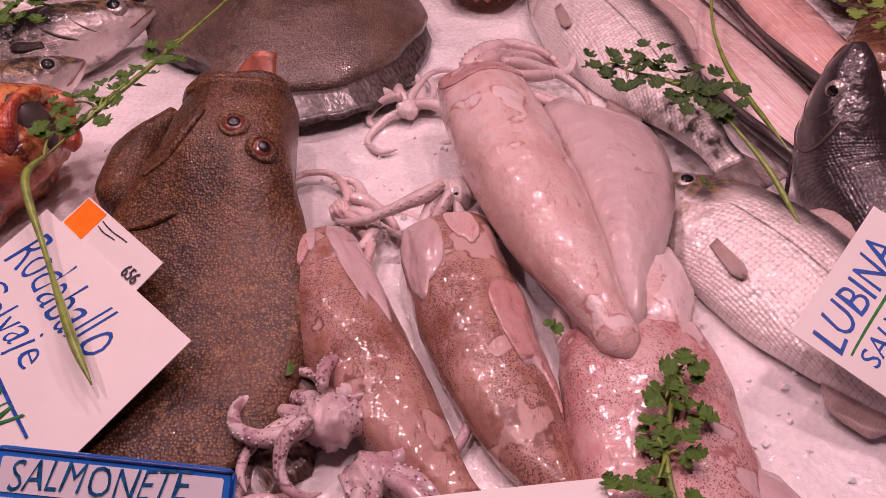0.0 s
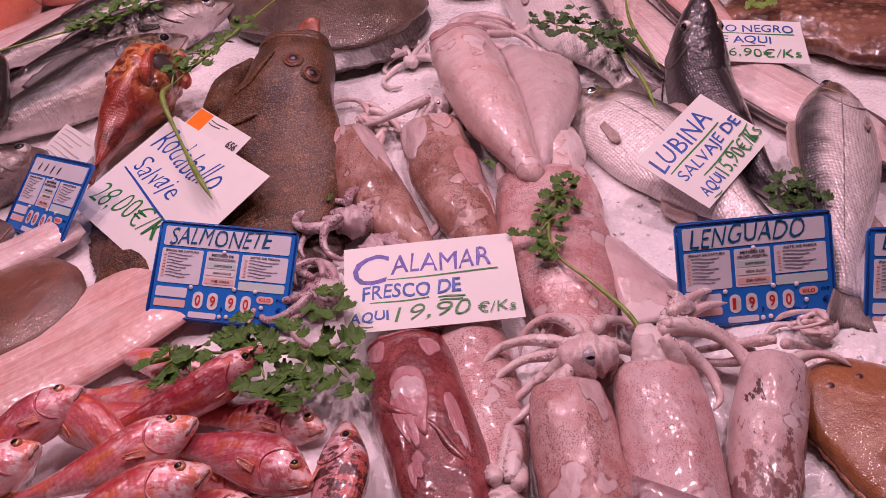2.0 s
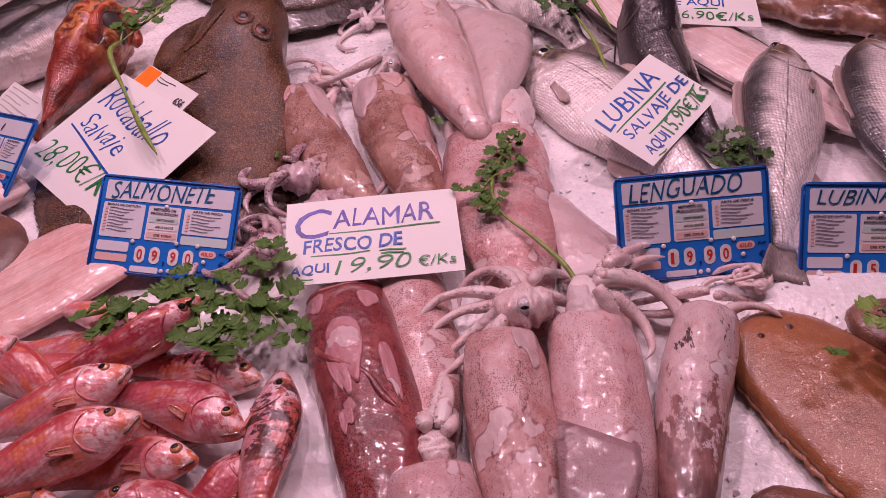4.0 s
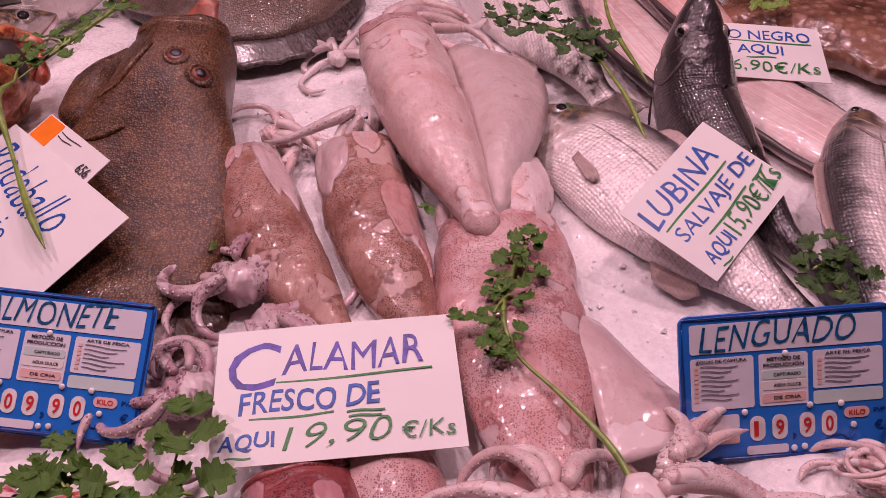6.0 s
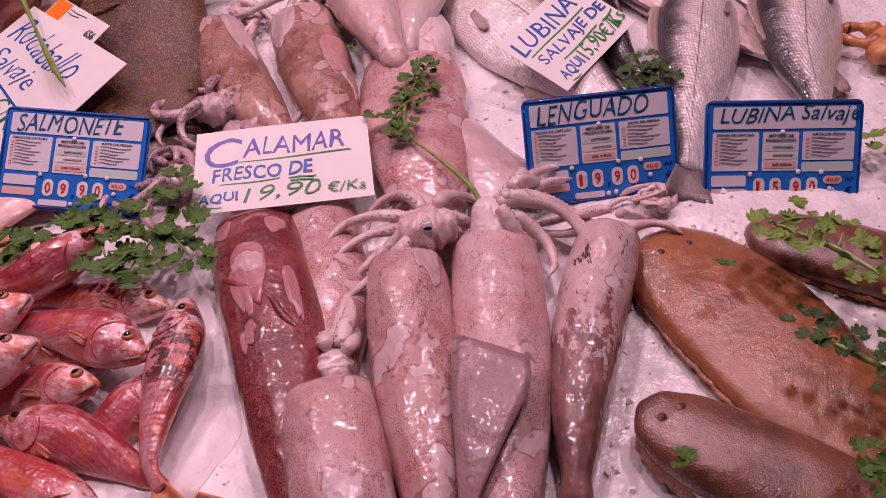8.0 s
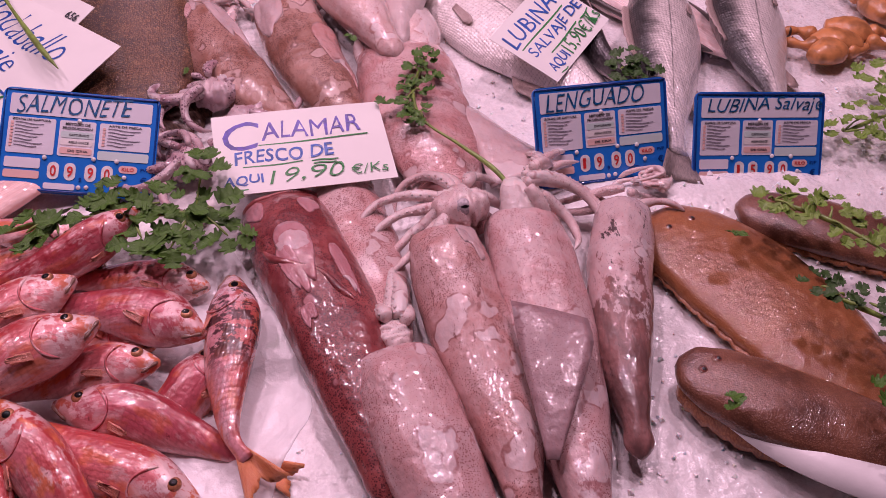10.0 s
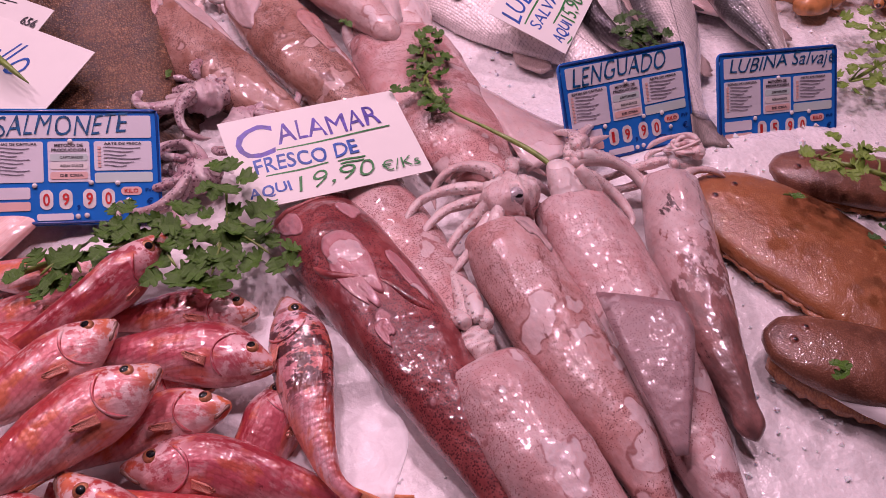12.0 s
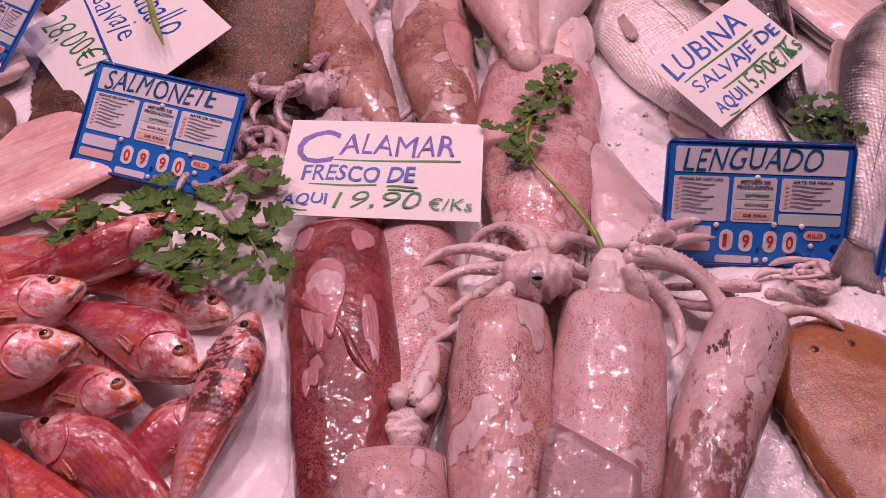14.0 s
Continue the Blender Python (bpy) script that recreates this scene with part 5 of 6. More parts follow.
for i, (st, hd, ln, cu) in enumerate((((0.046, -0.016, 0), 95, 0.070, -25), ((0.051, -0.016, 0), 82, 0.074, 20), ((0.042, -0.018, 0), 120, 0.040, -150), ((0.055, -0.020, 0), 70, 0.056, 45), ((0.049, -0.012, 0), 88, 0.060, -10), ((0.044, -0.020, 0), 140, 0.034, -200))):
    wild_arm(s8, st, hd, ln, 0.0050, cu, 0.034, 100 + i)
s9, b9 = squid(lay([(0.152, 0.076), (0.152, 0.002), (0.149, -0.060), (0.146, -0.120), (0.141, -0.192)], 0.032, 0.024), 0.0315, 0.024, SQUID_ROSE, "pale pink freckled squid with a grey fin", 0.2)
part("funnel", Body([(0.150, 0.068, 0.042), (0.150, 0.084, 0.048), (0.149, 0.100, 0.050)], [(0, 0.014, 0.010, 0.010), (0.4, 0.013, 0.009, 0.009), (0.85, 0.009, 0.006, 0.006), (1, 0.006, 0.003, 0.003)]).mesh(16, 16, 0.1, 3), SQUID_FLESH, s9)
skin_patch(s7, b7, "bare_flesh", 0.02, 0.16, 30, 75, SQUID_CLEAN, 34, 0.0010)
flap(s9, "fin", [(0.122, -0.026, 0.056), (0.120, -0.060, 0.054), (0.121, -0.100, 0.048), (0.122, -0.134, 0.042)], [(0.166, -0.050, 0.060), (0.164, -0.070, 0.060), (0.148, -0.100, 0.056), (0.128, -0.136, 0.044)], SQUID_FIN, 0.0022, 0.003)
for i, (st, hd, ln, cu) in enumerate((((0.158, 0.088, 0), 35, 0.080, -150), ((0.160, 0.092, 0), 32, 0.092, -140), ((0.162, 0.096, 0), 28, 0.100, -150), ((0.164, 0.084, 0), 5, 0.060, -110), ((0.160, 0.100, 0), 40, 0.070, -40), ((0.162, 0.103, 0), 48, 0.072, -20), ((0.168, 0.106, 0), 55, 0.058, 60), ((0.158, 0.082, 0), -40, 0.045, -50), ((0.172, 0.110, 0), 30, 0.060, 120))):
    wild_arm(s9, st, hd, ln, 0.0049, cu, 0.050, 120 + i)
s10, b10 = squid(lay([(0.236, 0.078), (0.212, 0.008), (0.194, -0.062), (0.184, -0.130)], 0.032, 0.022), 0.0235, 0.022, SQUID_INK, "slim squid with dark ink stains", 0.25)
for i, (st, hd, ln, cu) in enumerate((((0.236, 0.086, 0), 150, 0.060, 40), ((0.242, 0.084, 0), 60, 0.045, -70), ((0.230, 0.082, 0), 175, 0.060, -40), ((0.246, 0.078, 0), 20, 0.045, -60))):
    wild_arm(s10, st, hd, ln, 0.0036, cu, 0.038, 140 + i)
# loose heads and arms
def heap(label, centre, size, arms, seed, eyes=True, skin=None, reach=1.0):
    root = thing("small_squid", (centre[0], centre[1], 0), label, "squid", "small squid")
    r = random.Random(seed)
    squid_head(root, centre, size, r.uniform(0, 360), skin or SQUID_ARM, eyes)
    base = r.uniform(0, 360)
    for i in range(arms):
        a = base + 200 * i / arms + r.uniform(-20, 20)
        q = (centre[0] + math.cos(radians(a)) * size * 0.7, centre[1] + math.sin(radians(a)) * size * 0.7, 0)
        wild_arm(root, q, a, r.uniform(0.05, 0.095) * reach, 0.0036 * reach * r.uniform(0.7, 1.35), r.choice((-260, -150, -90, 110, 190, 280)), centre[2] * r.uniform(0.8, 1.4), seed * 10 + i, skin=skin)
    return root


heap("curled squid head with arms beside a turbot", (-0.080, 0.266, 0.028), 0.016, 12, 31, False, SQUID_BRUISE)
heap("small squid head behind a price card", (-0.098, 0.178, 0.022), 0.015, 11, 32, False, SQUID_BRUISE)
heap("greyish squid head between squid", (-0.056, 0.232, 0.022), 0.015, 10, 33, False, SQUID_BRUISE)
heap("whitish squid head with an eye on ice", (-0.012, 0.452, 0.030), 0.014, 7, 34, True, SQUID_FLESH)
heap("torn squid arms lying beside a turbot", (-0.092, 0.455, 0.018), 0.009, 8, 35, False)
heap("torn pale squid arms lying on ice", (-0.050, 0.585, 0.016), 0.009, 9, 36, False, SQUID_FLESH)
heap("small pale squid arms in front of a board", (0.280, 0.108, 0.026), 0.006, 9, 37, False, None, 0.5)


# ---- price signs ----
def letters(text, height, bold=0.02, shear=0.0, space=1.0):
    data = bpy.data.curves.new("lettering", "FONT")
    data.body, data.size, data.shear, data.offset, data.space_character = text, height * 1.4, shear, bold * height, space
    data.extrude, data.resolution_u = 0.00012, 3
    ob = new("lettering", data)
    me = bpy.data.meshes.new_from_object(ob.evaluated_get(bpy.context.evaluated_depsgraph_get()))
    bpy.data.objects.remove(ob)
    bm = bmesh.new()
    bm.from_mesh(me)
    bpy.data.meshes.remove(me)
    return bm


def write(root, text, x, y, width, height, material, tilt=0.0, bold=0.02, shear=0.0, name="lettering", z=0.0014, wild=0.0):
    """Text whose left foot stands at x, y of the sign, stretched to width and height."""
    bm = letters(text, height, bold, shear)
    xs, ys = [v.co.x for v in bm.verts], [v.co.y for v in bm.verts]
    x0, x1, y0, y1 = min(xs), max(xs), min(ys), max(ys)
    for v in bm.verts:
        u, w = (v.co.x - x0) / (x1 - x0), (v.co.y - y0) / (y1 - y0)
        dy = wild * height * math.sin(9 * u + 2 * len(text)) * 0.5
        dx = wild * height * 0.35 * math.sin(13 * u + 5 * w)
        v.co.x, v.co.y = u * width + dx, w * height + dy
    bm.transform(Matrix.Translation((x, y, z)) @ Matrix.Rotation(radians(tilt), 4, "Z"))
    return part(name, bm, material, root, local=True, smooth=False)


def stroke(root, x0, y0, x1, y1, w, material, z=0.0013, name="pen_line"):
    n = 8
    grid = []
    for i in range(n + 1):
        u = i / n
        c = Vector((x0 + (x1 - x0) * u, y0 + (y1 - y0) * u + 0.0006 * math.sin(5 * u + x0 * 90), z))
        d = Vector((-(y1 - y0), x1 - x0, 0)).normalized() * w / 2 * (0.8 + 0.3 * math.sin(math.pi * u))
        grid.append([c - d, c + d])
    return part(name, sheet(grid, 0.0002), material, root, local=True, smooth=False)


def plate(w, h, r, thick, z=0.0):
    """A round-cornered plate from (0, -h) to (w, 0)."""
    pts = []
    for cx, cy, a0 in ((w - r, -r, 0), (r, -r, 90), (r, -h + r, 180), (w - r, -h + r, 270)):
        for i in range(7):
            a = radians(a0 + 15 * i)
            pts.append((cx + r * math.cos(a), cy + r * math.sin(a)))
    n = len(pts)
    verts = [(x, y, z + thick) for x, y in pts] + [(x, y, z) for x, y in pts]
    faces = [tuple(range(n)), tuple(range(2 * n - 1, n - 1, -1))] + [(i, i + n, (i + 1) % n + n, (i + 1) % n) for i in range(n)]
    return raw_mesh(verts, faces)


def moved(bm, x, y, tilt=0.0):
    bm.transform(Matrix.Translation((x, y, 0)) @ Matrix.Rotation(radians(tilt), 4, "Z"))
    return bm


def sign_turn(tl, tr, bl):
    """The pose of a sign whose top left, top right and bottom left corners lie there."""
    a = (Vector(tr) - Vector(tl)).normalized()
    b = Vector(bl) - Vector(tl)
    b = -(b - a * b.dot(a)).normalized()
    m = Matrix((a, b, a.cross(b))).transposed().to_4x4()
    return Matrix.Translation(tl) @ m


def card(name, tl, tr, bl, label, size=None):
    w = (Vector(tr) - Vector(tl)).length if size is None else size[0]
    h = (Vector(bl) - Vector(tl)).length if size is None else size[1]
    root = thing(name, tl, label, "sign", "", "", sign_turn(tl, tr, bl))
    n = 12
    grid = [[(w * i / n, -h * j / n, 0.0005 + 0.0006 * math.sin(3 * i / n + 2 * j / n)) for j in range(n + 1)] for i in range(n + 1)]
    part("card", sheet(grid, 0.0005), PAPER, root, local=True, smooth=False)
    return root, w, h


calamar, w, h = card("price_card", (-0.078, 0.200, 0.050), (0.058, 0.214, 0.047), (-0.067, 0.116, 0.038), "white handwritten price card resting on squid", (0.137, 0.086))
write(calamar, "C", 0.007, -0.041, 0.030, 0.031, INK_VIOLET, 0, 0.0, 0.15, wild=0.03)
write(calamar, "ALAMAR", 0.037, -0.032, 0.080, 0.019, INK_VIOLET, 0, 0.0, 0.12, wild=0.12)
write(calamar, "FRESCO DE", 0.014, -0.056, 0.078, 0.014, INK_BLUE, 0, 0.018, 0.12, wild=0.1)
write(calamar, "AQUI", 0.004, -0.079, 0.031, 0.011, INK_BLUE, 3, 0.022, 0.12, wild=0.1)
write(calamar, "19,90", 0.038, -0.081, 0.060, 0.016, INK_GREEN, 2, -0.022, 0.25, wild=0.1)
write(calamar, "\u20ac/Ks", 0.102, -0.078, 0.029, 0.010, INK_GREEN, 0, -0.012, 0.15, wild=0.1)
stroke(calamar, 0.034, -0.037, 0.122, -0.036, 0.0013, INK_GREEN)
stroke(calamar, 0.020, -0.0595, 0.066, -0.0585, 0.0013, INK_GREEN)
stroke(calamar, 0.073, -0.0595, 0.094, -0.0590, 0.0013, INK_GREEN)
stroke(calamar, 0.074, -0.0625, 0.092, -0.0620, 0.0013, INK_GREEN)
stroke(calamar, 0.008, -0.0815, 0.022, -0.0812, 0.0012, INK_GREEN)

rodaballo, w, h = card("price_card", (-0.280, 0.418, 0.060), (-0.156, 0.298, 0.060), (-0.346, 0.312, 0.026), "white handwritten price card leaning on a turbot", (0.172, 0.135))
write(rodaballo, "Rodaballo", 0.012, -0.040, 0.118, 0.030, INK_BLUE, -4, -0.016, 0.35, wild=0.14)
write(rodaballo, "Salvaje", 0.020, -0.078, 0.080, 0.028, INK_BLUE, -2, -0.016, 0.35, wild=0.14)
write(rodaballo, "28,00\u20ac/K", 0.010, -0.122, 0.120, 0.030, INK_GREEN, 3, -0.024, 0.3, wild=0.12)
stroke(rodaballo, 0.012, -0.074, 0.140, -0.094, 0.0022, INK_BLUE)
tag, w, h = card("price_tag", (-0.252, 0.424, 0.064), (-0.178, 0.348, 0.068), (-0.272, 0.395, 0.052), "small printed paper tag with an orange sticker", (0.098, 0.040))
part("sticker", moved(plate(0.026, 0.022, 0.001, 0.0003, 0.0014), 0.002, -0.001), STICKER, tag, local=True, smooth=False)
write(tag, "656", 0.078, -0.022, 0.015, 0.0085, INK_BLACK, 0, 0.01)
for i in range(2):
    stroke(tag, 0.030, -0.006 - 0.004 * i, 0.062 - 0.01 * i, -0.006 - 0.004 * i, 0.0009, INK_BLACK, 0.0016, "print_line")

lubina, w, h = card("price_card", (0.170, 0.297, 0.052), (0.242, 0.382, 0.064), (0.222, 0.253, 0.032), "white handwritten price card resting on sea bass", (0.120, 0.082))
lubina.scale = (0.95, 0.93, 1)
write(lubina, "LUBINA", 0.006, -0.030, 0.092, 0.020, INK_BLUE, 1, -0.006, 0.15, wild=0.12)
write(lubina, "SALVAJE DE", 0.012, -0.055, 0.104, 0.016, INK_BLUE, 1, 0.0, 0.12, wild=0.1)
write(lubina, "AQUI", 0.010, -0.077, 0.032, 0.014, INK_BLUE, 0, 0.012, 0.12, wild=0.1)
write(lubina, "15,90\u20ac/Ks", 0.045, -0.078, 0.073, 0.019, INK_GREEN, 2, -0.012, 0.15, wild=0.1)
stroke(lubina, 0.010, -0.035, 0.098, -0.033, 0.0017, INK_GREEN)
stroke(lubina, 0.030, -0.0585, 0.088, -0.0570, 0.0017, INK_GREEN)
stroke(lubina, 0.096, -0.0580, 0.116, -0.0560, 0.0015, INK_GREEN)
stroke(lubina, 0.014, -0.0800, 0.026, -0.0800, 0.0014, INK_GREEN)

sapo, w, h = card("price_card", (0.268, 0.545, 0.062), (0.374, 0.545, 0.050), (0.286, 0.482, 0.040), "white handwritten price card before dark monkfish", (0.116, 0.062))
write(sapo, "SAPO NEGRO", 0.006, -0.018, 0.100, 0.011, INK_BLUE, 0, 0.0, 0.1, wild=0.1)
write(sapo, "DE AQUI", 0.014, -0.036, 0.066, 0.012, INK_BLUE, 0, 0.0, 0.1, wild=0.1)
write(sapo, "16,90\u20ac/Ks", 0.024, -0.056, 0.084, 0.014, INK_GREEN, 0, -0.012, 0.12, wild=0.1)
stroke(sapo, 0.008, -0.0205, 0.106, -0.0200, 0.0012, INK_GREEN)
stroke(sapo, 0.046, -0.0385, 0.072, -0.0380, 0.0012, INK_GREEN)

far_card, w, h = card("price_card", (0.490, 0.500, 0.085), (0.58, 0.52, 0.085), (0.478, 0.430, 0.040), "white handwritten price card behind the sea bass", (0.11, 0.085))
for i, wd in enumerate((0.08, 0.06, 0.07)):
    stroke(far_card, 0.014, -0.020 - 0.022 * i, 0.014 + wd, -0.018 - 0.022 * i, 0.006, INK_BLUE if i < 2 else INK_GREEN)

receipt, w, h = card("paper_slip", (-0.43, 0.470, 0.030), (-0.362, 0.408, 0.034), (-0.452, 0.440, 0.014), "printed paper slip lying beside a red fish", (0.085, 0.05))
for i in range(6):
    stroke(receipt, 0.006, -0.006 - 0.006 * i, 0.070 - 0.012 * (i % 3), -0.006 - 0.006 * i, 0.0014, PAPER_GREY, 0.0014, "print_line")


def board(tl, tr, bl, title, digits, label, boxes=True):
    """Blue plastic fish price board: title strip, three printed panels, number windows with pegs."""
    root = thing("price_board", tl, label, "sign", "blue price boards", "", sign_turn(tl, tr, bl))
    W, H = 0.122, 0.086
    root.scale = (0.965, 0.965, 1)
    back = part("board", plate(W, H, 0.006, 0.0022), BOARD_BLUE, root, local=True, smooth=False)
    rim = []
    for a0, cx, cy in ((90, 0.007, -0.007), (0, W - 0.007, -0.007), (-90, W - 0.007, -H + 0.007), (180, 0.007, -H + 0.007)):
        for i in range(4):
            a = radians(a0 + 90 - 30 * i)
            rim.append((cx + 0.0052 * math.cos(a), cy + 0.0052 * math.sin(a), 0.0024))
    rim.append(rim[0])
    part("rim", tube(rim, 0.0007, 0.0007, 90, 6), BOARD_NAVY, root, local=True)

    def panel(x, y, pw, ph, mat, name="panel", z=0.0023, r=0.0015):
        return part(name, moved(plate(pw, ph, r, 0.0004, z), x, y), mat, root, local=True, smooth=False)

    panel(0.006, -0.005, W - 0.012, 0.017, PANEL, "title_strip")
    if title:
        write(root, title, 0.011, -0.0208, 0.090 if len(title) < 10 else 0.108, 0.0150, INK_TEAL, 1.5, -0.008, 0.3, z=0.0031, wild=0.12)
    else:
        for i in range(4):
            stroke(root, 0.020 + 0.014 * i, -0.018, 0.024 + 0.014 * i, -0.010, 0.0016, INK_BLACK, 0.0032)
    for x, pw in ((0.006, 0.036), (0.045, 0.028), (0.076, 0.040)):
        panel(x, -0.0245, pw, 0.030 if x < 0.07 else 0.022, PANEL)
    panel(0.076, -0.048, 0.040, 0.0075, PANEL_MINT, "mint_strip")
    for i in range(8):
        yy = -0.0295 - 0.0027 * i
        stroke(root, 0.0115, yy, 0.033 - 0.004 * (i % 3), yy, 0.0006, INK_GREY, 0.0031, "print_line")
        panel(0.0080, yy + 0.0010, 0.0022, 0.0020, PANEL_ROSE, "tick_box", 0.0028, 0.0003)
        if i < 6:
            stroke(root, 0.0825, yy, 0.108 - 0.005 * (i % 3), yy, 0.0006, INK_GREY, 0.0031, "print_line")
            panel(0.0785, yy + 0.0010, 0.0022, 0.0020, PANEL_ROSE, "tick_box", 0.0028, 0.0003)
    write(root, "ZONAS DE CAPTURA", 0.009, -0.0272, 0.029, 0.0017, INK_BLACK, 0, 0.01, z=0.0031)
    write(root, "ARTE DE PESCA", 0.083, -0.0272, 0.026, 0.0017, INK_BLACK, 0, 0.01, z=0.0031)
    write(root, "METODO DE", 0.0495, -0.0285, 0.019, 0.0022, INK_BLACK, 0, 0.02, z=0.0031)
    write(root, "PRODUCCION", 0.0475, -0.0320, 0.023, 0.0022, INK_BLACK, 0, 0.02, z=0.0031)
    for yy, txt, mat in ((-0.0338, "CAPTURADO", PANEL_MINT), (-0.0400, "AGUA DULCE", PAPER), (-0.0472, "DE CRIA", PANEL_ROSE)):
        panel(0.0465, yy, 0.025, 0.0052, mat, "option", 0.0027, 0.0015)
        write(root, txt, 0.053, yy - 0.0036, 0.0155, 0.0019, INK_BLACK, 0, 0.01, z=0.0033)
    panel(0.006, -0.058, 0.027, 0.0085, PANEL, "note_strip")
    panel(0.006, -0.0685, 0.027, 0.0065, PANEL_ROSE, "note_strip")
    panel(0.037, -0.0775, 0.024, 0.0050, PANEL, "note_strip")
    for i, d in enumerate(digits):
        x = 0.039 + 0.0128 * i + (0.003 if i > 1 else 0)
        win = panel(x, -0.0600, 0.0088, 0.0145, PEG, "number_window", 0.0023, 0.0042)
        write(root, d, x + 0.0022, -0.0718, 0.0045 if d != "1" else 0.0026, 0.0090, INK_RED, 0, 0.02, name="digit", z=0.0030)
    write(root, ",", 0.0635, -0.0755, 0.0022, 0.0040, BOARD_NAVY, z=0.0026)
    panel(0.0935, -0.0590, 0.0145, 0.0062, PANEL_ROSE, "unit_window", 0.0023, 0.003)
    write(root, "KILO", 0.0960, -0.0635, 0.0095, 0.0030, INK_RED, 0, 0.01, z=0.0030)
    write(root, "PVP", 0.1105, -0.0630, 0.0065, 0.0028, BOARD_NAVY, 0, 0.01, z=0.0026)
    write(root, "\u20ac", 0.1110, -0.0730, 0.0048, 0.0056, BOARD_NAVY, 0, 0.01, z=0.0026)
    fish = [(0.083, -0.0765, 0.0025), (0.087, -0.0745, 0.0025), (0.092, -0.0748, 0.0025), (0.096, -0.0775, 0.0025), (0.099, -0.0745, 0.0025)]
    part("fish_mark", tube(fish, 0.0004, 0.0004, 24, 5), BOARD_NAVY, root, local=True)
    for x, y in ((0.060, -0.0245), (0.0360, -0.0570), (0.0735, -0.0555), (0.0915, -0.0560), (0.0985, -0.0690), (0.0640, -0.0800), (0.0700, -0.0795)):
        part("peg", ball((x, y, 0.0032), 0.0019, (1, 1, 0.55), None, 12, 8), PEG, root, local=True)
    return root


board((-0.233, 0.227, 0.072), (-0.115, 0.219, 0.056), (-0.239, 0.160, 0.022), "SALMONETE", "0990", "blue plastic price board standing in ice over mullets")
board((0.181, 0.182, 0.074), (0.299, 0.190, 0.074), (0.181, 0.133, 0.006), "LENGUADO", "1990", "blue plastic price board standing in ice by sea bass")
board((0.319, 0.171, 0.070), (0.440, 0.168, 0.064), (0.315, 0.121, 0.002), "LUBINA Salvaje", "1590", "blue plastic price board standing in ice behind soles")
board((-0.419, 0.384, 0.048), (-0.323, 0.317, 0.072), (-0.424, 0.309, 0.008), "", "0000", "blue plastic price board by the rockfish")


# ---- parsley ----
def leaf_mesh(seed, lobes=3):
    """One cut parsley leaflet about 1 long along +y, toothed and slightly folded."""
    r = random.Random(seed)
    side = [(0.03, 0.05), (0.14, 0.12), (0.30, 0.18), (0.40, 0.28), (0.38, 0.36), (0.29, 0.40), (0.42, 0.46), (0.50, 0.56), (0.46, 0.66), (0.34, 0.66), (0.26, 0.69), (0.32, 0.80), (0.27, 0.90), (0.14, 0.92), (0.05, 1.0)]
    verts, faces = [], []
    for k in (-1, 1):
        base = len(verts)
        for x, y in side:
            x, y2 = k * x * r.uniform(0.85, 1.15), y * r.uniform(0.96, 1.04)
            verts.append((0.0, y * 0.92, 0.10 * math.sin(5 * y + seed)))
            verts.append((x, y2, 0.22 * abs(x) + 0.10 * math.sin(5 * y + seed) + 0.05 * math.sin(11 * x + seed)))
        for i in range(len(side) - 1):
            a = base + 2 * i
            faces.append((a, a + 1, a + 3, a + 2))
    bm = raw_mesh(verts, faces)
    bmesh.ops.remove_doubles(bm, verts=bm.verts, dist=1e-5)
    me = bpy.data.meshes.new("leaf")
    bm.to_mesh(me)
    bm.free()
    return me


LEAVES = {}
for mat in (LEAF, LEAF_DARK, LEAF_LIGHT):
    LEAVES[mat.name] = []
    for k in range(3):
        me = leaf_mesh(k)
        me.materials.append(mat)
        LEAVES[mat.name].append(me)


def put_leaf(root, place, heading, size, mat, r, tip=0.0):
    ob = new("leaf", r.choice(LEAVES[mat.name]))
    m = Matrix.Translation(place) @ Matrix.Rotation(radians(heading - 90), 4, "Z") @ Matrix.Rotation(radians(0.6 * tip + r.uniform(-14, 14)), 4, "X") @ Matrix.Rotation(radians(r.uniform(-24, 24)), 4, "Y") @ Matrix.Diagonal((size * r.uniform(0.85, 1.15), size, size, 1))
    ob.parent = root
    ob.matrix_basis = root.matrix_basis.inverted() @ m


def sprig(label, stem, tufts, mat=LEAF, size=0.013, r0=0.0013, seed=1, count=5, spread=0.016):
    """A parsley sprig: a main stem and, at each tuft (x, y, z, heading), a twig with cut leaflets."""
    r = random.Random(seed)
    size, count = size * 0.78, count + 2
    root = thing("parsley_sprig", (stem[0][0], stem[0][1], 0), label, "parsley", "parsley sprigs")
    if len(stem) > 1:
        part("stem", tube(stem, r0, r0 * 0.75, 40, 8), STEM, root)
    path = np.array(stem)
    for x, y, z, heading in tufts:
        q = Vector((x, y, z))
        a = Vector(path[np.argmin(((path - np.array(q)) ** 2).sum(1))])
        if (a - q).length > 0.004:
            part("twig", tube([a, a.lerp(q, 0.5) + Z * 0.003, q], r0 * 0.6, r0 * 0.4, 10, 6), STEM, root)
        for i in range(count):
            d = heading + (i - (count - 1) / 2) * 52 + r.uniform(-14, 14)
            o = Vector((math.cos(radians(d)), math.sin(radians(d)), 0)) * spread * r.uniform(0.15, 0.55)
            put_leaf(root, q + o + Z * r.uniform(-0.001, 0.005), d, size * r.uniform(0.75, 1.2), mat, r, r.uniform(-10, 25))
    return root


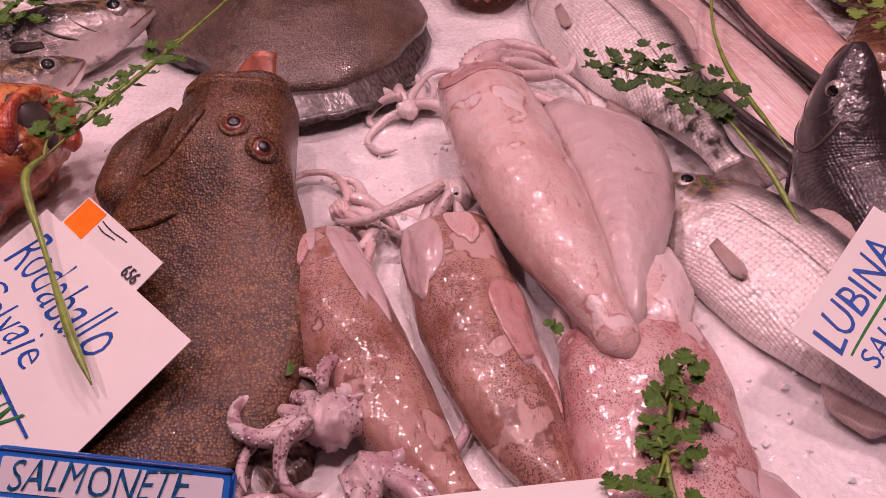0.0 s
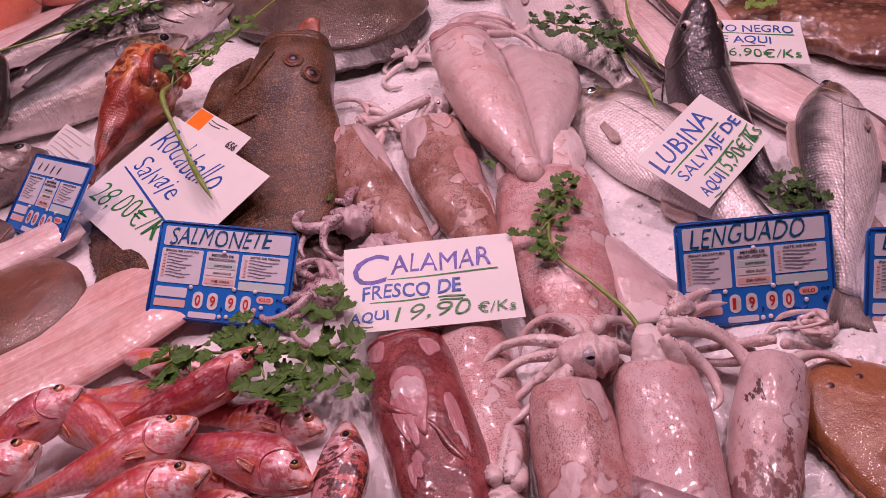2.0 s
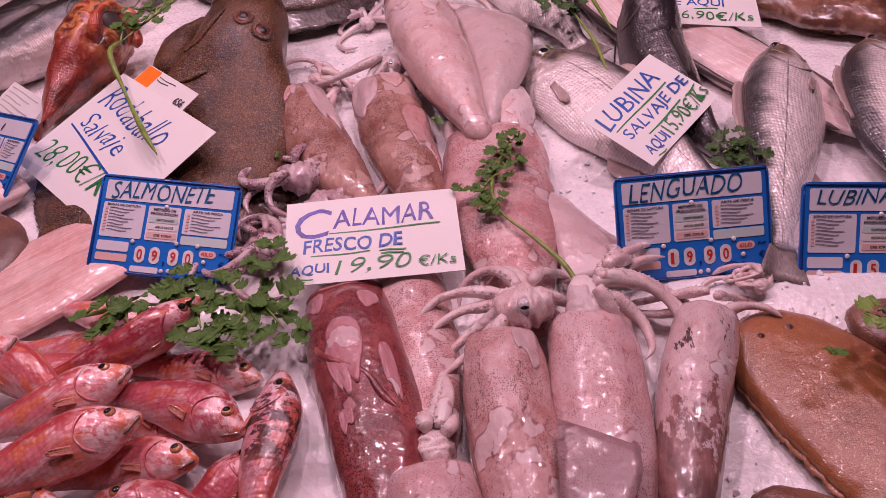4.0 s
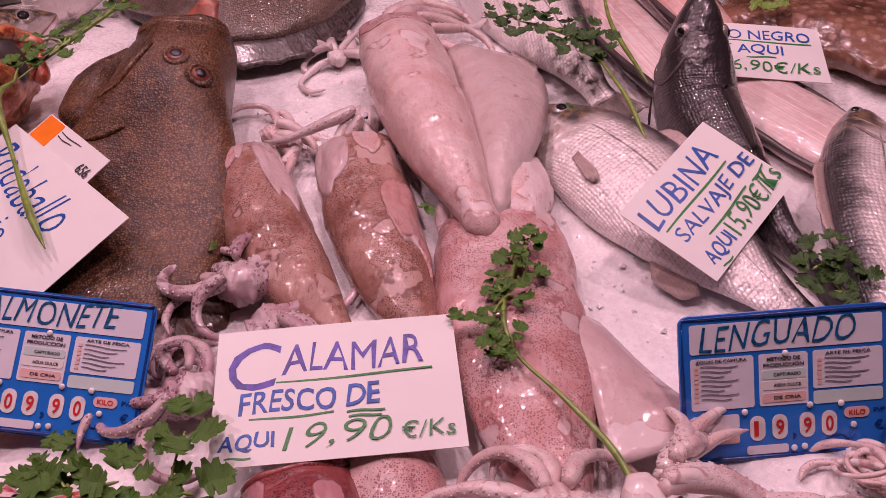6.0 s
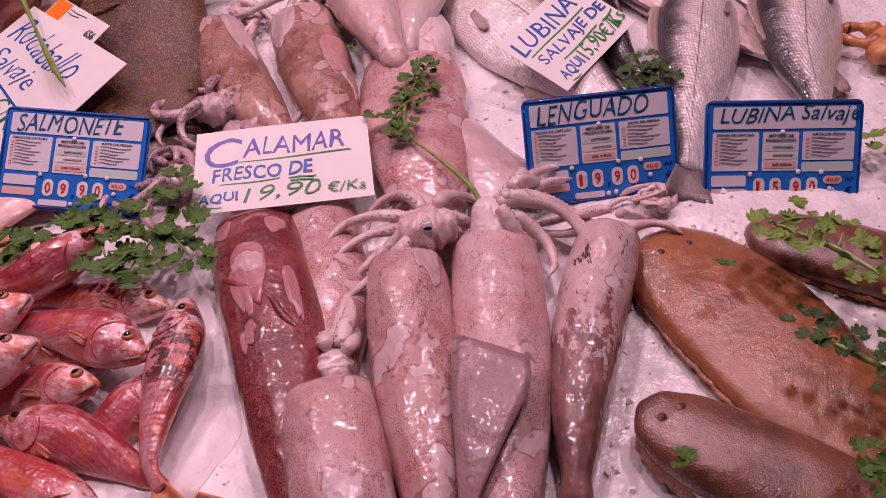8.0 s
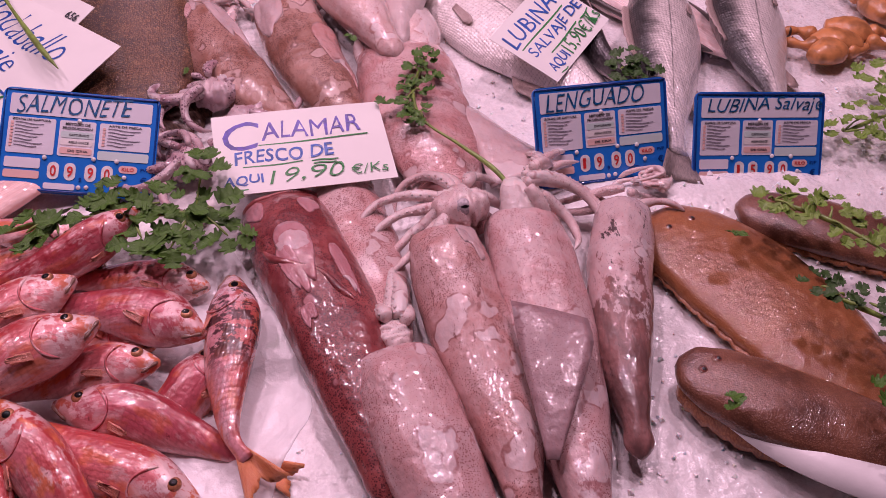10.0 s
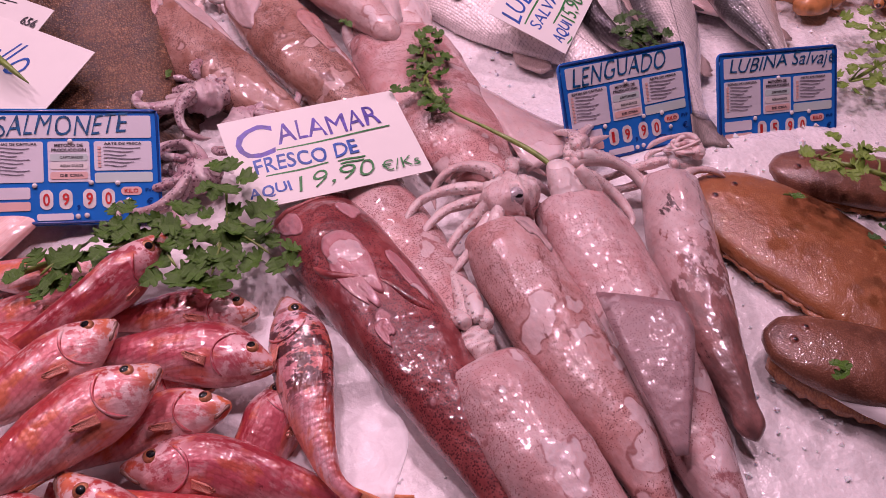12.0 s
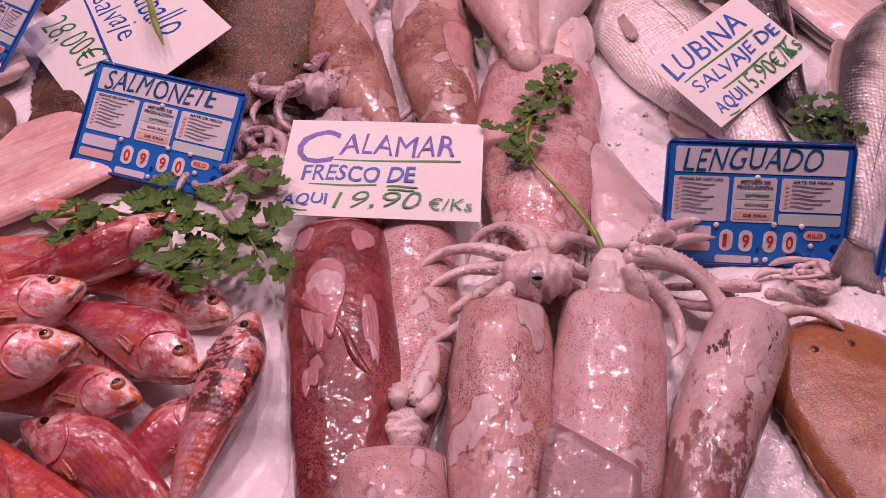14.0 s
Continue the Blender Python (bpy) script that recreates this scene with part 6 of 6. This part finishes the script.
sprig("parsley sprig with a long stem across a squid", [(0.150, 0.076, 0.052), (0.140, 0.115, 0.048), (0.118, 0.152, 0.046), (0.094, 0.185, 0.047), (0.090, 0.225, 0.047), (0.106, 0.275, 0.047)],
      [(0.108, 0.272, 0.049, 70), (0.096, 0.258, 0.049, 110), (0.106, 0.248, 0.049, 30), (0.086, 0.236, 0.049, 150), (0.096, 0.226, 0.049, 40), (0.082, 0.208, 0.049, 190), (0.092, 0.196, 0.049, 300), (0.086, 0.186, 0.049, 220)], LEAF, 0.0138, seed=2, count=3, spread=0.006)
sprig("bushy parsley sprig between mullets and price board", [(-0.225, 0.100, 0.032), (-0.180, 0.098, 0.044), (-0.130, 0.094, 0.046), (-0.085, 0.098, 0.042)],
      [(-0.200, 0.086, 0.044, 200), (-0.175, 0.076, 0.050, 230), (-0.155, 0.092, 0.052, 120), (-0.135, 0.102, 0.050, 90), (-0.110, 0.104, 0.048, 60), (-0.080, 0.128, 0.056, 70), (-0.072, 0.098, 0.044, 10), (-0.095, 0.080, 0.042, 280), (-0.120, 0.070, 0.046, 260), (-0.062, 0.072, 0.040, 320), (-0.150, 0.116, 0.046, 110), (-0.100, 0.060, 0.044, 270)], LEAF, 0.0205, seed=3, count=5)
sprig("parsley sprig lying on a sea bass", [(0.206, 0.390, 0.046), (0.196, 0.450, 0.054), (0.168, 0.520, 0.062), (0.120, 0.550, 0.066)],
      [(0.105, 0.556, 0.068, 170), (0.120, 0.535, 0.068, 220), (0.140, 0.555, 0.070, 90), (0.150, 0.525, 0.068, 260), (0.172, 0.530, 0.066, 30), (0.165, 0.500, 0.064, 280), (0.182, 0.505, 0.062, 330)], LEAF_DARK, 0.018, seed=4, count=5, spread=0.02)
sprig("long-stemmed parsley leaning on a turbot and card", [(-0.175, 0.84, 0.060), (-0.205, 0.70, 0.072), (-0.222, 0.590, 0.088), (-0.262, 0.500, 0.084), (-0.288, 0.452, 0.078)],
      [(-0.232, 0.565, 0.088, 60), (-0.245, 0.535, 0.086, 160), (-0.262, 0.515, 0.084, 200), (-0.270, 0.490, 0.084, 260), (-0.290, 0.480, 0.080, 190), (-0.290, 0.520, 0.078, 150)], LEAF, 0.017, seed=5, count=4)
sprig("bare parsley stem lying across a price card", [(-0.288, 0.455, 0.078), (-0.290, 0.425, 0.080), (-0.262, 0.370, 0.068), (-0.226, 0.305, 0.062), (-0.205, 0.272, 0.058)], [], seed=6, r0=0.0018)
sprig("parsley sprig lying along a hake", [(-0.60, 0.545, 0.070), (-0.52, 0.575, 0.078), (-0.44, 0.610, 0.082), (-0.385, 0.650, 0.080)],
      [(-0.375, 0.655, 0.084, 60), (-0.395, 0.635, 0.086, 10), (-0.400, 0.660, 0.086, 110), (-0.420, 0.630, 0.086, 130), (-0.425, 0.605, 0.084, 270), (-0.445, 0.615, 0.084, 200)], LEAF, 0.020, seed=7, count=4, spread=0.022)
sprig("parsley leaves above a turbot", [(-0.20, 0.84, 0.060), (-0.24, 0.81, 0.066), (-0.27, 0.79, 0.066)], [(-0.275, 0.79, 0.070, 200), (-0.25, 0.80, 0.070, 270), (-0.285, 0.82, 0.070, 140)], LEAF, 0.020, seed=8, count=4, spread=0.02)
sprig("parsley with a long curved stem over monkfish", [(0.56, 0.60, 0.058), (0.47, 0.575, 0.060), (0.41, 0.615, 0.064), (0.375, 0.69, 0.062), (0.33, 0.70, 0.058)],
      [(0.320, 0.690, 0.060, 180), (0.335, 0.650, 0.058, 250), (0.350, 0.620, 0.058, 270), (0.355, 0.680, 0.062, 20), (0.315, 0.72, 0.06, 120), (0.36, 0.72, 0.064, 80), (0.352, 0.59, 0.056, 280)], LEAF_LIGHT, 0.019, seed=9, count=4, spread=0.02)
sprig("bare looping parsley stem on monkfish pieces", [(0.30, 0.80, 0.056), (0.262, 0.760, 0.058), (0.218, 0.680, 0.056), (0.206, 0.580, 0.050), (0.222, 0.470, 0.046)], [], seed=10, r0=0.0014)
sprig("small parsley tuft between sea bass tails", [(0.302, 0.225, 0.036), (0.292, 0.250, 0.042)], [(0.296, 0.262, 0.048, 80), (0.282, 0.245, 0.046, 190), (0.302, 0.240, 0.046, 330), (0.290, 0.228, 0.044, 250)], LEAF_DARK, 0.014, seed=11, count=5)
sprig("parsley sprig lying over the soles", [(0.430, -0.075, 0.060), (0.392, -0.020, 0.062), (0.365, 0.018, 0.062), (0.335, 0.045, 0.060)],
      [(0.330, 0.045, 0.062, 150), (0.345, 0.030, 0.062, 240), (0.355, 0.045, 0.064, 70), (0.372, 0.030, 0.064, 60), (0.372, 0.004, 0.062, 250), (0.390, 0.004, 0.064, 30), (0.390, -0.020, 0.064, 260), (0.408, -0.03, 0.064, 20)], LEAF_LIGHT, 0.014, seed=12, count=4)
sprig("parsley twig lying on a broad sole", [(0.400, -0.105, 0.056), (0.365, -0.075, 0.058), (0.335, -0.050, 0.060)],
      [(0.328, -0.042, 0.062, 140), (0.340, -0.052, 0.062, 240), (0.355, -0.058, 0.060, 60), (0.362, -0.085, 0.058, 260), (0.378, -0.075, 0.058, 30)], LEAF_DARK, 0.012, seed=13, count=4)
sprig("parsley leaves on a dark sole", [(0.370, -0.150, 0.052), (0.345, -0.135, 0.056)], [(0.338, -0.126, 0.058, 120), (0.350, -0.135, 0.058, 20), (0.335, -0.142, 0.058, 220)], LEAF, 0.013, seed=14, count=4)
sprig("parsley sprig lying on bare ice", [(0.60, 0.170, 0.020), (0.54, 0.185, 0.024), (0.47, 0.165, 0.022)],
      [(0.465, 0.162, 0.026, 180), (0.490, 0.175, 0.028, 100), (0.500, 0.155, 0.026, 260), (0.530, 0.200, 0.030, 80), (0.540, 0.170, 0.028, 300), (0.535, 0.235, 0.028, 90), (0.555, 0.215, 0.028, 30), (0.57, 0.19, 0.028, 20)], LEAF_LIGHT, 0.018, seed=15, count=4, spread=0.02)
r = random.Random(77)
for x, y, z, hd, sz in ((0.294, 0.014, 0.056, 40, 0.012), (0.244, -0.118, 0.050, 100, 0.014), (-0.030, -0.016, 0.016, 60, 0.014), (0.150, 0.418, 0.058, 10, 0.008), (0.040, 0.300, 0.058, 20, 0.009), (0.062, 0.205, 0.05, 40, 0.012), (-0.108, 0.305, 0.03, 200, 0.014)):
    root = thing("parsley_leaf", (x, y, 0), "single fallen parsley leaf", "parsley", "fallen parsley leaves")
    put_leaf(root, Vector((x, y, z)), hd, sz, LEAF, r)
    put_leaf(root, Vector((x, y, z + 0.001)), hd + 70, sz * 0.8, LEAF, r)

# ---- film, trays, crab claws, scallop ----
film = thing("plastic_film", (-0.06, -0.03, 0), "clear crinkled plastic film under the mullets", "film")
grid = []
for i in range(70):
    row = []
    for j in range(60):
        u, v = i / 69, j / 59
        x0, y0 = -0.30 + 0.02 * math.sin(4 * v), 0.095 - 0.27 * v
        x1 = float(curve_of([(0, -0.085), (0.13, -0.055), (0.32, -0.028), (0.47, -0.014), (0.62, -0.013), (0.75, -0.026), (0.88, -0.048), (1, -0.085)], np.array(v))[0]) + 0.003 * math.sin(23 * v)
        x = x0 + (x1 - x0) * u
        row.append((x, y0, ice_height(x, y0) + 0.0070 + 0.0030 * noise.noise(Vector((x * 55, y0 * 55, 2.0))) + 0.0016 * noise.noise(Vector((x * 150, y0 * 150, 5.0))) + (0.010 + 0.006 * math.sin(21 * v)) * u ** 9))
    grid.append(row)
part("sheet", sheet(grid, 0.0005), FILM, film).visible_shadow = False
tray = thing("white_tray", (0.30, -0.15, 0), "white plastic tray edge under a dark sole", "tray")
edge, _ = spline([(0.235, -0.095, 0.020), (0.262, -0.138, 0.022), (0.300, -0.172, 0.026), (0.36, -0.205, 0.028), (0.44, -0.225, 0.03)], 30)
part("lip", sheet([[Vector(p), Vector(p) + Vector((0.012, 0.014, 0.004)), Vector(p) + Vector((0.030, 0.034, -0.004))] for p in edge], 0.0014), TRAY, tray)
edge, _ = spline([(0.372, -0.050, 0.040), (0.400, -0.085, 0.040), (0.425, -0.130, 0.040)], 20)
tray = thing("white_tray", (0.40, -0.08, 0), "white plastic tray edge beside a broad sole", "tray")
part("lip", sheet([[Vector(p), Vector(p) + Vector((0.014, 0.006, 0.004)), Vector(p) + Vector((0.05, 0.02, -0.006))] for p in edge], 0.0014), TRAY, tray)


def claw(x, y, heading, size):
    root = thing("crab_claw", (x, y, 0), "orange-brown crab claw with a dark tip on ice", "crab", "crab claws")
    h = Vector((math.cos(radians(heading)), math.sin(radians(heading)), 0))
    n = Vector((-h.y, h.x, 0))
    p = Vector((x, y, 0.022))
    part("palm", Body([p, p + h * size * 0.5, p + h * size], [(0, size * 0.18, size * 0.15, size * 0.15), (0.3, size * 0.34, size * 0.26, size * 0.22), (0.8, size * 0.30, size * 0.22, size * 0.2), (1, size * 0.1, size * 0.08, size * 0.08)]).mesh(22, 18, 0.1, x * 50), SHELL, root)
    for k in (-1, 1):
        a = p + h * size * 0.85 + n * k * size * 0.16
        finger = part("finger", tube([a, a + h * size * 0.35 + n * k * size * 0.12, a + h * size * 0.7], size * 0.11, size * 0.05, 16, 10), SHELL, root)
        part("tip", tube([a + h * size * 0.52 + n * k * size * 0.05, a + h * size * 0.72], size * 0.075, size * 0.02, 10, 10), SHELL_DARK, finger)


for x, y, hd, sz in ((0.50, 0.285, 20, 0.045), (0.56, 0.300, 160, 0.05), (0.60, 0.275, 60, 0.045), (0.66, 0.29, 200, 0.05), (0.54, 0.34, -30, 0.05), (0.62, 0.35, 90, 0.05), (0.40, 0.76, 40, 0.05), (0.38, 0.80, 120, 0.05)):
    claw(x, y, hd, sz)

shell = thing("scallop_shell", (0.02, 0.80, 0), "brown-orange ribbed scallop shell on ice", "shell")
part("valve", fan([(0.030 + 0.010 * math.sin(k / 16 * math.pi - 1.57), 0.832, 0.030) for k in range(25)], [(0.024 + 0.046 * math.sin((k - 12) / 12 * 1.5), 0.815 - 0.055 * math.cos((k - 12) / 12 * 1.5), 0.018) for k in range(25)], 0.002, 0.0022, 8, -0.006), SHELL_BROWN, shell)
